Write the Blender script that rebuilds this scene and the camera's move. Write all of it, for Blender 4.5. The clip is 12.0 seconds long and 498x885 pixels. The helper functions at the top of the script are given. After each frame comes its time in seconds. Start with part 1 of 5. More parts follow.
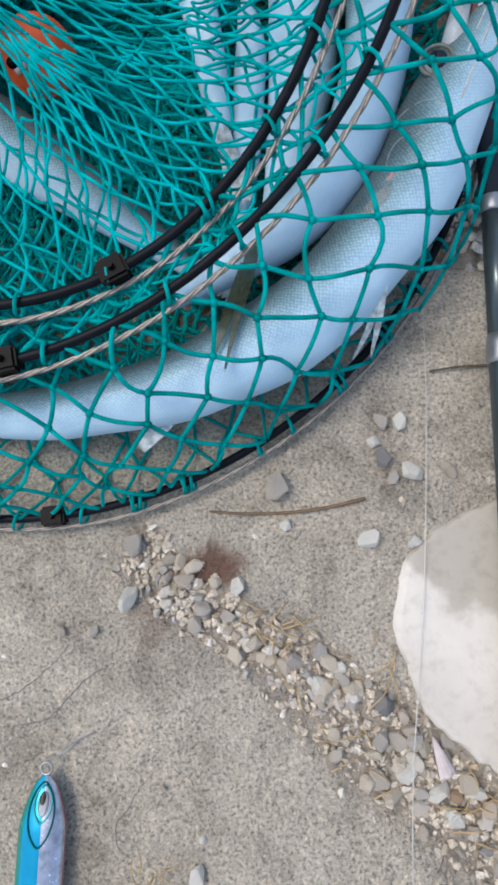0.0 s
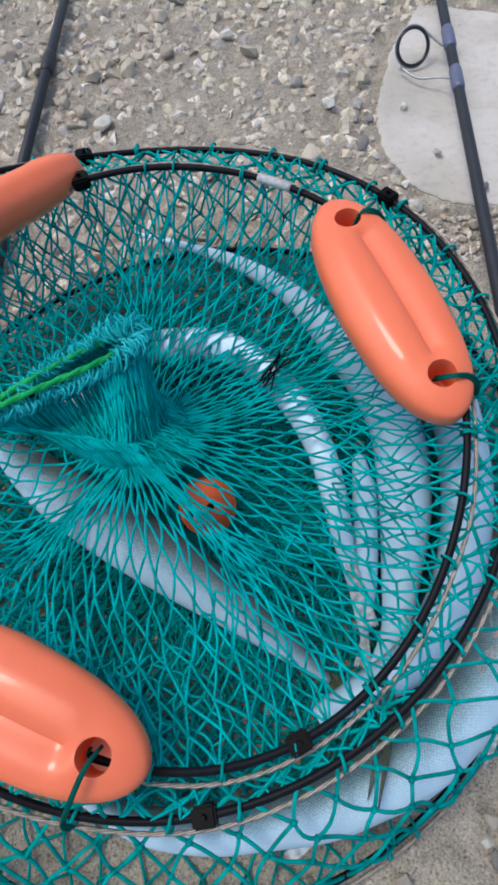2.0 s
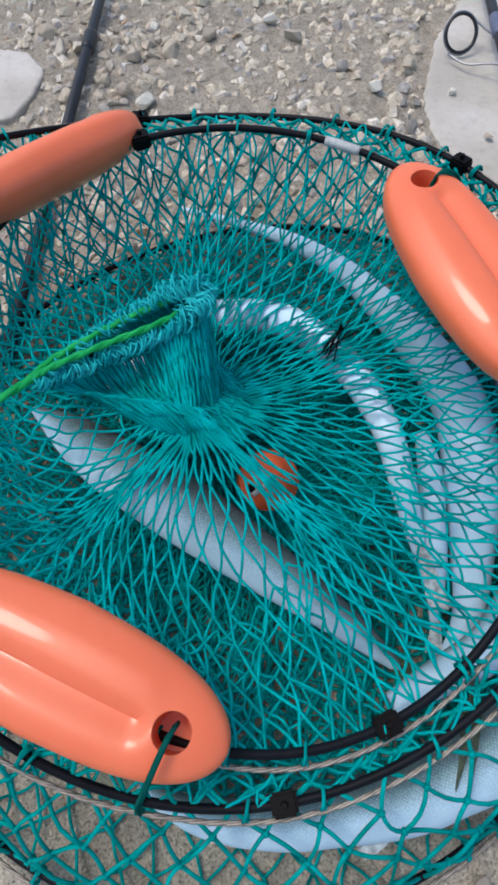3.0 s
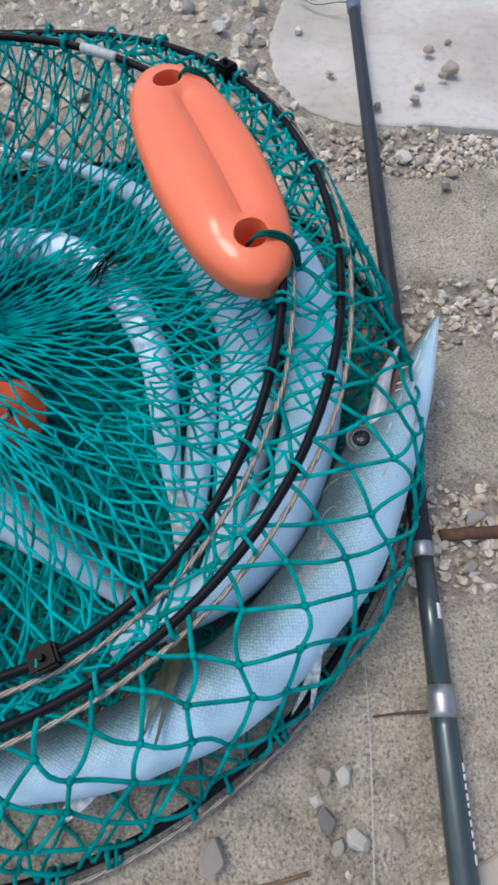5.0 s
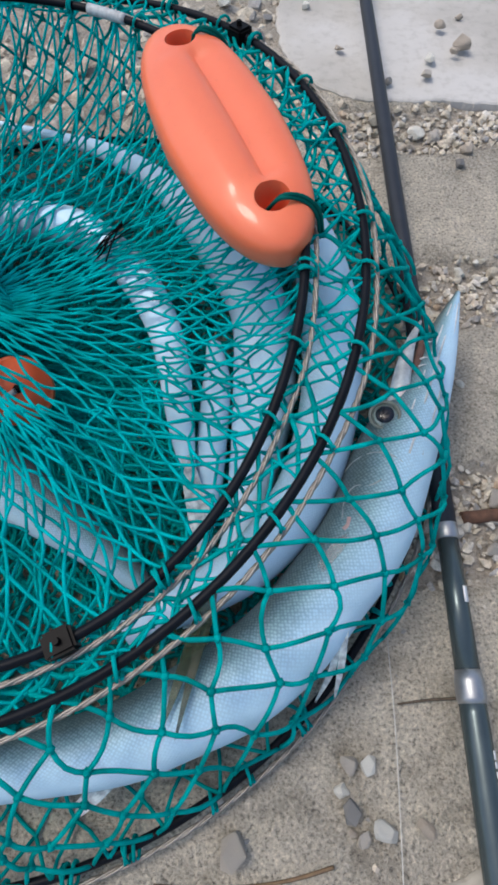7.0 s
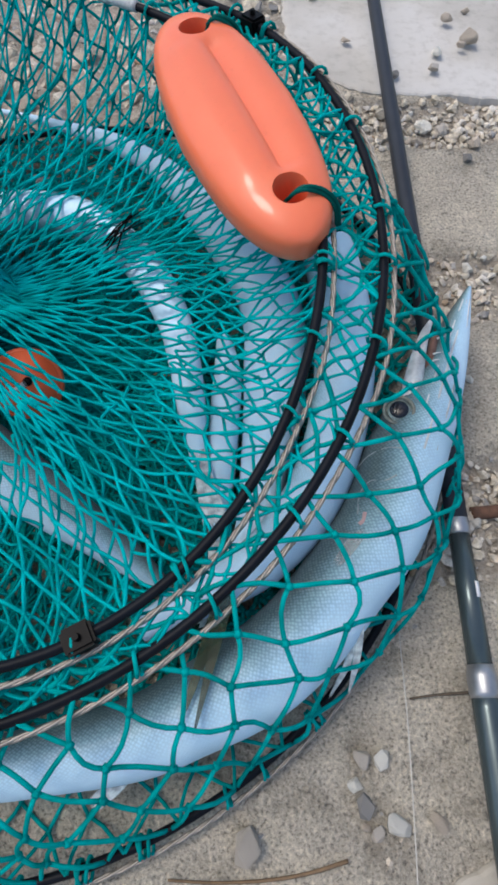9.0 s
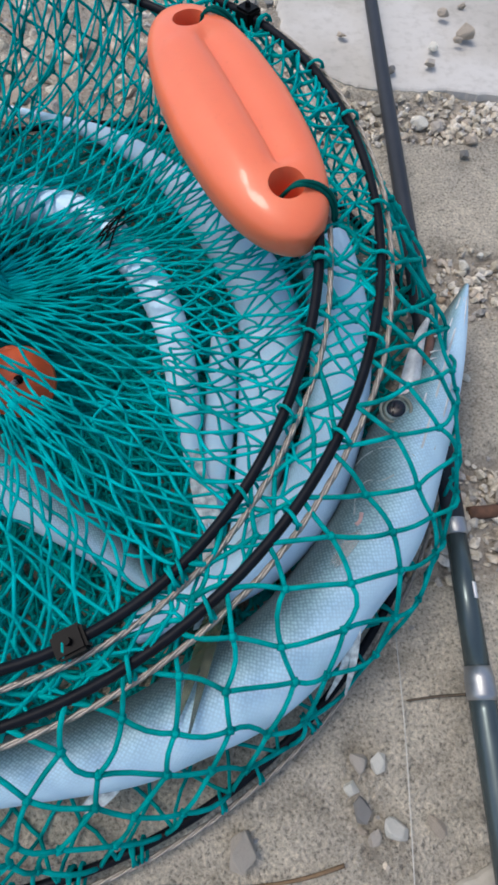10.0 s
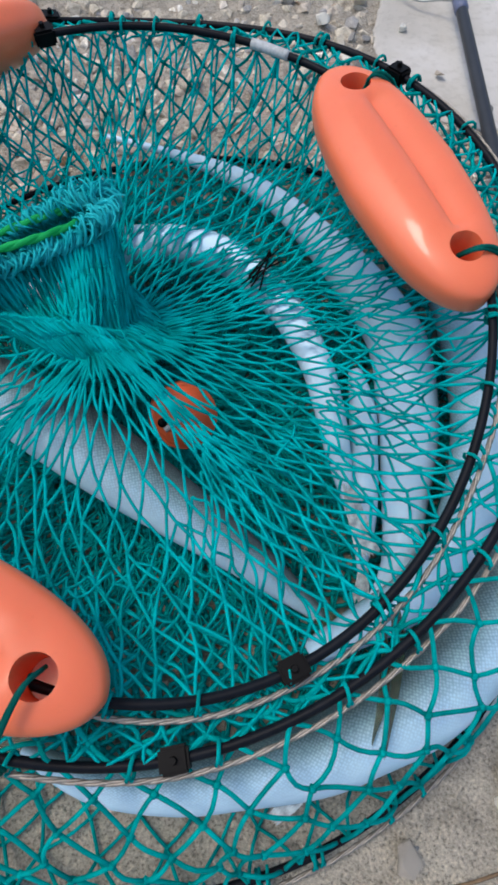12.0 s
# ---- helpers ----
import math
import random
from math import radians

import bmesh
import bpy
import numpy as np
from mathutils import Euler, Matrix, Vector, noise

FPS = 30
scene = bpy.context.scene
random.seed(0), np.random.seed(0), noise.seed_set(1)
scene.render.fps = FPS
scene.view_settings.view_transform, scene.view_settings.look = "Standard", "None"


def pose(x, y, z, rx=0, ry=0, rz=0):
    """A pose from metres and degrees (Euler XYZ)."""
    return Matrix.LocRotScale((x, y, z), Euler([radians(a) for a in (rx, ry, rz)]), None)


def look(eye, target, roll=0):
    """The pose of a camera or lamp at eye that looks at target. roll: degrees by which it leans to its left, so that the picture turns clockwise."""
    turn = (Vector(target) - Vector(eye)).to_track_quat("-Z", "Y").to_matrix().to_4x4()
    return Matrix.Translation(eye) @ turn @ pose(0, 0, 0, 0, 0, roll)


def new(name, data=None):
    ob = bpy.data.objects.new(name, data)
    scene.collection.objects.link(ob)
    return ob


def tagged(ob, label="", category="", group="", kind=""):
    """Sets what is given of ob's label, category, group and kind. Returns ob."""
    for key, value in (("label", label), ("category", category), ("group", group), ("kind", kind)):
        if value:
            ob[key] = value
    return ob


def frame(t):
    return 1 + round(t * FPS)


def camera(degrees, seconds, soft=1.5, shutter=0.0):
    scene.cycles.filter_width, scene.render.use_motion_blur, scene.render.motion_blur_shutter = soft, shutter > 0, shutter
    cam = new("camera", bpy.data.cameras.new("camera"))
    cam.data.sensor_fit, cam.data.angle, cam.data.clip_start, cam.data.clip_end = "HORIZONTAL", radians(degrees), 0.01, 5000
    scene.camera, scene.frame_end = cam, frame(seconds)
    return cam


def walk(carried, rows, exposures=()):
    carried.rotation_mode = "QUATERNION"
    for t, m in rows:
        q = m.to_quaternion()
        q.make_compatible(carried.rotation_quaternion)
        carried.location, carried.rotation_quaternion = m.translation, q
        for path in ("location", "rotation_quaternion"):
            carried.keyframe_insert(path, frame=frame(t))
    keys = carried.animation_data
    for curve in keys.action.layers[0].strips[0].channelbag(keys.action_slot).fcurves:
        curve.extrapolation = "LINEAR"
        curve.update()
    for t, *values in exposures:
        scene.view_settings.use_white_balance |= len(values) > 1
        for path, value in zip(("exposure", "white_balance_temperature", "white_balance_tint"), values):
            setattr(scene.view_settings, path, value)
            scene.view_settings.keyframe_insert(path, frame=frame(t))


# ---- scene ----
cam = camera(45.8, 12.0, soft=3.0)
PATH = [
    (0, (0.1, 0.087, 0.349), (0.036, 0.369, -1.63), -18.3),
    (0.5, (0.062, 0.142, 0.401), (0.024, 0.685, -1.524), -9.8),
    (1, (0.044, 0.203, 0.455), (0.013, 0.874, -1.429), -7.8),
    (1.5, (0.034, 0.219, 0.471), (0.017, 0.961, -1.386), -6.2),
    (2, (0.023, 0.226, 0.47), (0.039, 1.031, -1.36), -3.6),
    (2.5, (-0.006, 0.227, 0.463), (0.022, 1.057, -1.357), -2.3),
    (3, (-0.027, 0.21, 0.437), (0.008, 1.062, -1.373), -1.3),
    (3.5, (0.041, 0.187, 0.411), (0.067, 1.05, -1.393), -1.7),
    (3.7, (0.055, 0.185, 0.407), (0.101, 1.048, -1.397), -0.7),
    (5.3, (0.135, 0.168, 0.374), (0.198, 1.033, -1.428), -0.7),
    (5.5, (0.131, 0.17, 0.368), (0.201, 1.031, -1.436), -0.3),
    (6, (0.123, 0.167, 0.362), (0.196, 1.027, -1.442), -0.2),
    (6.5, (0.121, 0.168, 0.365), (0.197, 1.024, -1.44), -0.0),
    (7, (0.115, 0.167, 0.364), (0.197, 1.02, -1.443), 0.4),
    (9, (0.102, 0.169, 0.362), (0.215, 1.002, -1.452), 2.7),
    (9.5, (0.102, 0.171, 0.356), (0.229, 1.0, -1.46), 3.6),
    (10, (0.102, 0.172, 0.358), (0.233, 0.996, -1.46), 3.9),
    (10.5, (0.066, 0.179, 0.365), (0.217, 0.993, -1.455), 5.4),
    (11, (0.02, 0.186, 0.375), (0.195, 0.989, -1.448), 7.5),
    (11.5, (0.009, 0.188, 0.376), (0.15, 0.997, -1.448), 5.5),
    (12, (0.008, 0.19, 0.387), (0.139, 1.006, -1.434), 5.2),
]
walk(cam, [(t, look(eye, target, roll)) for t, eye, target, roll in PATH],
     exposures=[(0, 0.76), (0.5, 0.65), (1.0, 0.60), (12.0, 0.60)])


# ---- world and light: soft open shade under a pale sky ----
world = bpy.data.worlds.new("world")
scene.world = world
world.use_nodes = True
wn = world.node_tree.nodes
sky = wn.new("ShaderNodeTexSky")
sky.sky_type = "NISHITA"
sky.sun_disc = False
sky.sun_elevation = radians(66)
sky.sun_rotation = radians(-67)
sky.air_density, sky.dust_density, sky.ozone_density = 1.0, 3.0, 1.0
wn["Background"].inputs["Strength"].default_value = 0.135
world.node_tree.links.new(sky.outputs["Color"], wn["Background"].inputs["Color"])
sun = new("sun", bpy.data.lights.new("sun", "SUN"))
sun.data.energy, sun.data.angle, sun.data.color = 0.66, radians(16), (1.0, 0.96, 0.90)
sun.matrix_world = look((-0.58, 0.25, 1.4), (0, 0, 0))


# ---- materials ----
def material(name, rough=0.5, metal=0.0):
    m = bpy.data.materials.new(name)
    m.use_nodes = True
    n, l = m.node_tree.nodes, m.node_tree.links
    b = n["Principled BSDF"]
    b.inputs["Roughness"].default_value, b.inputs["Metallic"].default_value = rough, metal
    return m, n, l, b


def tex(n, l, kind, scale, coord="Object", **inputs):
    """A texture node fed with coordinates; returns its node."""
    c = n.new("ShaderNodeTexCoord")
    t = n.new("ShaderNodeTex" + kind)
    l.new(c.outputs[coord], t.inputs["Vector"])
    t.inputs["Scale"].default_value = scale
    for k, v in inputs.items():
        t.inputs[k].default_value = v
    return t


def ramp(n, l, src, stops):
    r = n.new("ShaderNodeValToRGB")
    l.new(src, r.inputs["Fac"])
    e = r.color_ramp.elements
    while len(e) < len(stops):
        e.new(0.5)
    for s, (p, c) in zip(e, stops):
        s.position, s.color = p, (*c, 1) if len(c) == 3 else c
    return r.outputs["Color"]


def mix(n, l, fac, a, b, blend="MIX"):
    m = n.new("ShaderNodeMix")
    m.data_type, m.blend_type = "RGBA", blend
    for sock, v in ((m.inputs["Factor"], fac), (m.inputs["A"], a), (m.inputs["B"], b)):
        if isinstance(v, (int, float)):
            sock.default_value = v
        elif isinstance(v, tuple):
            sock.default_value = (*v, 1)
        else:
            l.new(v, sock)
    return m.outputs["Result"]


def bump(n, l, b, height, strength, distance):
    u = n.new("ShaderNodeBump")
    u.inputs["Strength"].default_value, u.inputs["Distance"].default_value = strength, distance
    l.new(height, u.inputs["Height"])
    l.new(u.outputs["Normal"], b.inputs["Normal"])
    return u


def grey(v, warm=1.0):
    return (v * (1 + 0.07 * warm), v, v * (1 - 0.13 * warm))


def concrete_material():
    m, n, l, b = material("concrete", 0.92)
    big = tex(n, l, "Noise", 9, Detail=6, Roughness=0.6)
    mid = tex(n, l, "Noise", 130, Detail=8, Roughness=0.72)
    fine = tex(n, l, "Noise", 520, Detail=4, Roughness=0.65)
    grit = tex(n, l, "Voronoi", 240)
    patchy = tex(n, l, "Noise", 38, Detail=7, Roughness=0.68)
    base = ramp(n, l, patchy.outputs["Fac"], [(0.28, grey(0.34, 1.4)), (0.42, grey(0.46, 1.4)), (0.55, grey(0.52, 1.4)), (0.70, grey(0.64, 1.1))])
    spots = ramp(n, l, mid.outputs["Fac"], [(0.28, grey(0.30, 1.2)), (0.43, grey(0.47, 1.2)), (0.60, grey(0.53, 1.2)), (0.76, grey(0.72, 0.7))])
    col = mix(n, l, 0.55, base, spots)
    col = mix(n, l, 0.5, col, ramp(n, l, big.outputs["Fac"], [(0.35, (0.70, 0.69, 0.68)), (0.5, (0.98, 0.97, 0.95)), (0.65, (1.15, 1.12, 1.08))]), "MULTIPLY")
    blot = tex(n, l, "Noise", 24, Detail=9, Roughness=0.7, Distortion=0.6)
    col = mix(n, l, 0.8, col, ramp(n, l, blot.outputs["Fac"], [(0.36, (0.62, 0.60, 0.57)), (0.48, (0.97, 0.96, 0.95)), (0.62, (1.14, 1.13, 1.11))]), "MULTIPLY")
    speck = ramp(n, l, fine.outputs["Fac"], [(0.34, (0.34, 0.33, 0.32)), (0.45, (0.92, 0.91, 0.885)), (0.55, (1.08, 1.07, 1.04)), (0.65, (1.42, 1.41, 1.38))])
    col = mix(n, l, 0.85, col, speck, "MULTIPLY")
    pits = tex(n, l, "Voronoi", 95, Randomness=1.0)
    col = mix(n, l, 0.7, col, ramp(n, l, pits.outputs["Distance"], [(0.06, (0.45, 0.44, 0.42)), (0.16, (1, 1, 1))]), "MULTIPLY")
    stone = n.new("ShaderNodeAttribute")
    stone.attribute_name = "soil"
    dirt = ramp(n, l, mid.outputs["Fac"], [(0.3, (0.16, 0.135, 0.10)), (0.5, (0.42, 0.37, 0.30)), (0.8, (0.62, 0.565, 0.48))])
    col = mix(n, l, stone.outputs["Fac"], col, dirt)
    rust = n.new("ShaderNodeAttribute")
    rust.attribute_name = "rust"
    col = mix(n, l, rust.outputs["Fac"], col, (0.16, 0.075, 0.045))
    l.new(col, b.inputs["Base Color"])
    h = mix(n, l, 0.6, mid.outputs["Fac"], fine.outputs["Fac"])
    h = mix(n, l, 0.25, h, grit.outputs["Distance"])
    h = mix(n, l, 0.3, h, patchy.outputs["Fac"])
    bump(n, l, b, h, 1.0, 0.010)
    return m


def cement_material():
    m, n, l, b = material("smooth_cement", 0.75)
    big = tex(n, l, "Noise", 7, Detail=4, Roughness=0.5)
    mid = tex(n, l, "Noise", 120, Detail=6, Roughness=0.6)
    col = ramp(n, l, big.outputs["Fac"], [(0.40, grey(0.40, 0.9)), (0.5, grey(0.47, 0.8)), (0.56, grey(0.53, 0.6))])
    col = mix(n, l, 0.35, col, ramp(n, l, mid.outputs["Fac"], [(0.3, (0.6, 0.58, 0.55)), (0.5, (1, 1, 1)), (0.8, (1.1, 1.1, 1.1))]), "MULTIPLY")
    l.new(col, b.inputs["Base Color"])
    bump(n, l, b, mid.outputs["Fac"], 0.35, 0.002)
    return m


def cream_cement_material():
    """Whitish skim that turns to grey-beige across a wavering tide line."""
    m, n, l, b = material("cream_cement", 0.7)
    c = n.new("ShaderNodeTexCoord")
    dot = n.new("ShaderNodeVectorMath")
    dot.operation = "DOT_PRODUCT"
    dot.inputs[1].default_value = (0.59, 0.81, 0)
    l.new(c.outputs["Object"], dot.inputs[0])
    wav = tex(n, l, "Noise", 28, Detail=5)
    sh = n.new("ShaderNodeMath")
    sh.operation = "MULTIPLY_ADD"
    l.new(wav.outputs["Fac"], sh.inputs[0])
    sh.inputs[1].default_value = 0.07
    l.new(dot.outputs["Value"], sh.inputs[2])
    col = ramp(n, l, sh.outputs[0], [(0.12, grey(0.52, 1.0)), (0.16, grey(0.62, 0.9)), (0.176, grey(0.60, 0.9)), (0.184, grey(0.38, 1.3))])
    mid = tex(n, l, "Noise", 120, Detail=6, Roughness=0.6)
    col = mix(n, l, 0.35, col, ramp(n, l, mid.outputs["Fac"], [(0.3, (0.6, 0.58, 0.55)), (0.5, (1, 1, 1)), (0.8, (1.1, 1.1, 1.1))]), "MULTIPLY")
    l.new(col, b.inputs["Base Color"])
    bump(n, l, b, mid.outputs["Fac"], 0.35, 0.002)
    return m


def stone_material(name, per_island):
    m, n, l, b = material(name, 0.88)
    if per_island:
        r = n.new("ShaderNodeNewGeometry").outputs["Random Per Island"]
    else:
        r = n.new("ShaderNodeObjectInfo").outputs["Random"]
    col = ramp(n, l, r, [(0.0, (0.30, 0.29, 0.27)), (0.06, (0.44, 0.42, 0.395)), (0.22, grey(0.47, 1.5)), (0.5, grey(0.56, 1.7)),
                         (0.66, (0.54, 0.46, 0.37)), (0.8, grey(0.62, 1.6)), (0.95, (0.78, 0.74, 0.66)), (1.0, (0.40, 0.28, 0.17))])
    mid = tex(n, l, "Noise", 160, Detail=6, Roughness=0.65)
    fine = tex(n, l, "Noise", 700, Detail=3)
    col = mix(n, l, 0.8, col, ramp(n, l, mid.outputs["Fac"], [(0.3, (0.55, 0.53, 0.5)), (0.5, (1, 1, 1)), (0.75, (1.25, 1.25, 1.25))]), "MULTIPLY")
    col = mix(n, l, 0.35, col, ramp(n, l, fine.outputs["Fac"], [(0.35, (0.5, 0.5, 0.5)), (0.6, (1.1, 1.1, 1.1))]), "MULTIPLY")
    l.new(col, b.inputs["Base Color"])
    bump(n, l, b, mid.outputs["Fac"], 0.6, 0.002)
    return m


def twine_material(name, lo, hi, rough=0.5, through_light=0.5):
    """Nylon cord: coloured all through, so that some light passes into it."""
    m, n, l, b = material(name, rough)
    t = tex(n, l, "Noise", 60, Detail=4)
    w = tex(n, l, "Wave", 900, Distortion=3.0)
    col = ramp(n, l, t.outputs["Fac"], [(0.35, lo), (0.65, hi)])
    l.new(col, b.inputs["Base Color"])
    b.inputs["Specular IOR Level"].default_value = 0.02
    bump(n, l, b, w.outputs["Fac"], 0.3, 0.0008)
    tr = n.new("ShaderNodeBsdfTranslucent")
    l.new(col, tr.inputs["Color"])
    ms = n.new("ShaderNodeMixShader")
    ms.inputs["Fac"].default_value = through_light
    l.new(b.outputs["BSDF"], ms.inputs[1])
    l.new(tr.outputs["BSDF"], ms.inputs[2])
    l.new(ms.outputs["Shader"], n["Material Output"].inputs["Surface"])
    return m


def plain(name, colour, rough, metal=0.0, vary=0.12, scale=60, relief=0.15, gloss=0.5):
    m, n, l, b = material(name, rough, metal)
    b.inputs["Specular IOR Level"].default_value = gloss
    t = tex(n, l, "Noise", scale, Detail=6, Roughness=0.65)
    lo, hi = tuple(c * (1 - vary) for c in colour), tuple(min(1, c * (1 + vary)) for c in colour)
    l.new(ramp(n, l, t.outputs["Fac"], [(0.3, lo), (0.7, hi)]), b.inputs["Base Color"])
    rr = n.new("ShaderNodeMapRange")
    rr.inputs["To Min"].default_value, rr.inputs["To Max"].default_value = rough * 0.8, min(1, rough * 1.25)
    l.new(t.outputs["Fac"], rr.inputs["Value"])
    l.new(rr.outputs["Result"], b.inputs["Roughness"])
    bump(n, l, b, t.outputs["Fac"], relief, 0.001)
    return m


def fish_material():
    """Silver skin: dusky blue-green back, white flank and belly painted bluer for sky and net light, fine scales. UV: x
    along, y round the body.
    """
    m, n, l, b = material("silver_skin", 0.4)
    uv = n.new("ShaderNodeTexCoord")
    sep = n.new("ShaderNodeSeparateXYZ")
    l.new(uv.outputs["UV"], sep.inputs[0])
    wob = tex(n, l, "Noise", 25, Detail=5)
    add = n.new("ShaderNodeMath")
    add.operation = "MULTIPLY_ADD"
    l.new(wob.outputs["Fac"], add.inputs[0])
    add.inputs[1].default_value = 0.10
    l.new(sep.outputs["Y"], add.inputs[2])
    # pale stops carry a cyan tint for reflected sky and net colour
    skin = ramp(n, l, add.outputs[0], [(0.0, (0.56, 0.78, 0.94)), (0.32, (0.58, 0.80, 0.95)), (0.43, (0.47, 0.69, 0.83)),
                                       (0.50, (0.27, 0.43, 0.48)), (0.57, (0.15, 0.21, 0.21)), (0.70, (0.08, 0.10, 0.105)), (0.82, (0.46, 0.71, 0.84)), (1.0, (0.56, 0.78, 0.94))])
    mp = n.new("ShaderNodeMapping")
    mp.inputs["Scale"].default_value = (1, 0.13, 1)
    mp.inputs["Rotation"].default_value = (0, 0, radians(45))
    l.new(uv.outputs["UV"], mp.inputs["Vector"])
    sc = n.new("ShaderNodeTexVoronoi")
    sc.inputs["Scale"].default_value = 620
    sc.inputs["Randomness"].default_value = 0.35
    l.new(mp.outputs["Vector"], sc.inputs["Vector"])
    dusky = ramp(n, l, add.outputs[0], [(0.32, (0.0, 0.0, 0.0)), (0.52, (0.8, 0.8, 0.8)), (0.75, (0.85, 0.85, 0.85)), (0.9, (0.0, 0.0, 0.0))])
    skin = mix(n, l, dusky, skin, ramp(n, l, sc.outputs["Distance"], [(0.0, (1.2, 1.21, 1.22)), (0.30, (1.0, 1.0, 1.0)), (0.55, (0.52, 0.58, 0.61))]), "MULTIPLY")
    sheen = tex(n, l, "Noise", 55, Detail=6, Roughness=0.6)
    skin = mix(n, l, 0.5, skin, ramp(n, l, sheen.outputs["Fac"], [(0.32, (0.90, 0.93, 0.96)), (0.5, (1.0, 1.0, 1.0)), (0.66, (1.10, 1.08, 1.05))]), "MULTIPLY")
    l.new(skin, b.inputs["Base Color"])
    rr = n.new("ShaderNodeMapRange")
    rr.inputs["To Min"].default_value, rr.inputs["To Max"].default_value = 0.55, 0.75
    l.new(sheen.outputs["Fac"], rr.inputs["Value"])
    l.new(rr.outputs["Result"], b.inputs["Roughness"])
    b.inputs["Specular IOR Level"].default_value = 0.3
    b.inputs["Metallic"].default_value = 0.04
    b.inputs["Coat Weight"].default_value = 0.1
    b.inputs["Coat Roughness"].default_value = 0.2
    bump(n, l, b, sc.outputs["Distance"], 0.3, 0.0008)
    return m


def fin_material(name, colour, cover):
    """Thin wet membrane, partly clear."""
    m, n, l, b = material(name, 0.35)
    t = tex(n, l, "Noise", 260, Detail=5)
    l.new(ramp(n, l, t.outputs["Fac"], [(0.35, tuple(c * 0.6 for c in colour)), (0.65, tuple(min(1, c * 1.3) for c in colour))]), b.inputs["Base Color"])
    clear = n.new("ShaderNodeBsdfTransparent")
    ms = n.new("ShaderNodeMixShader")
    ms.inputs["Fac"].default_value = cover
    l.new(clear.outputs["BSDF"], ms.inputs[1])
    l.new(b.outputs["BSDF"], ms.inputs[2])
    l.new(ms.outputs["Shader"], n["Material Output"].inputs["Surface"])
    return m


def float_material():
    """Moulded orange plastic with a glossy skin, faint scuffs and a little light passing into it."""
    m, n, l, b = material("orange_plastic", 0.45)
    b.inputs["Specular IOR Level"].default_value = 0.35
    broad = tex(n, l, "Noise", 14, Detail=5, Roughness=0.6)
    scuff = tex(n, l, "Noise", 190, Detail=8, Roughness=0.75)
    col = ramp(n, l, broad.outputs["Fac"], [(0.3, (0.78, 0.162, 0.068)), (0.7, (0.86, 0.188, 0.080))])
    col = mix(n, l, 0.35, col, ramp(n, l, scuff.outputs["Fac"], [(0.30, (0.80, 0.76, 0.74)), (0.42, (1, 1, 1))]), "MULTIPLY")
    l.new(col, b.inputs["Base Color"])
    rr = n.new("ShaderNodeMapRange")
    rr.inputs["To Min"].default_value, rr.inputs["To Max"].default_value = 0.38, 0.55
    l.new(scuff.outputs["Fac"], rr.inputs["Value"])
    l.new(rr.outputs["Result"], b.inputs["Roughness"])
    b.inputs["Coat Weight"].default_value, b.inputs["Coat Roughness"].default_value = 0.45, 0.07
    b.inputs["Subsurface Weight"].default_value, b.inputs["Subsurface Scale"].default_value = 0.12, 0.004
    bump(n, l, b, scuff.outputs["Fac"], 0.05, 0.0006)
    return m


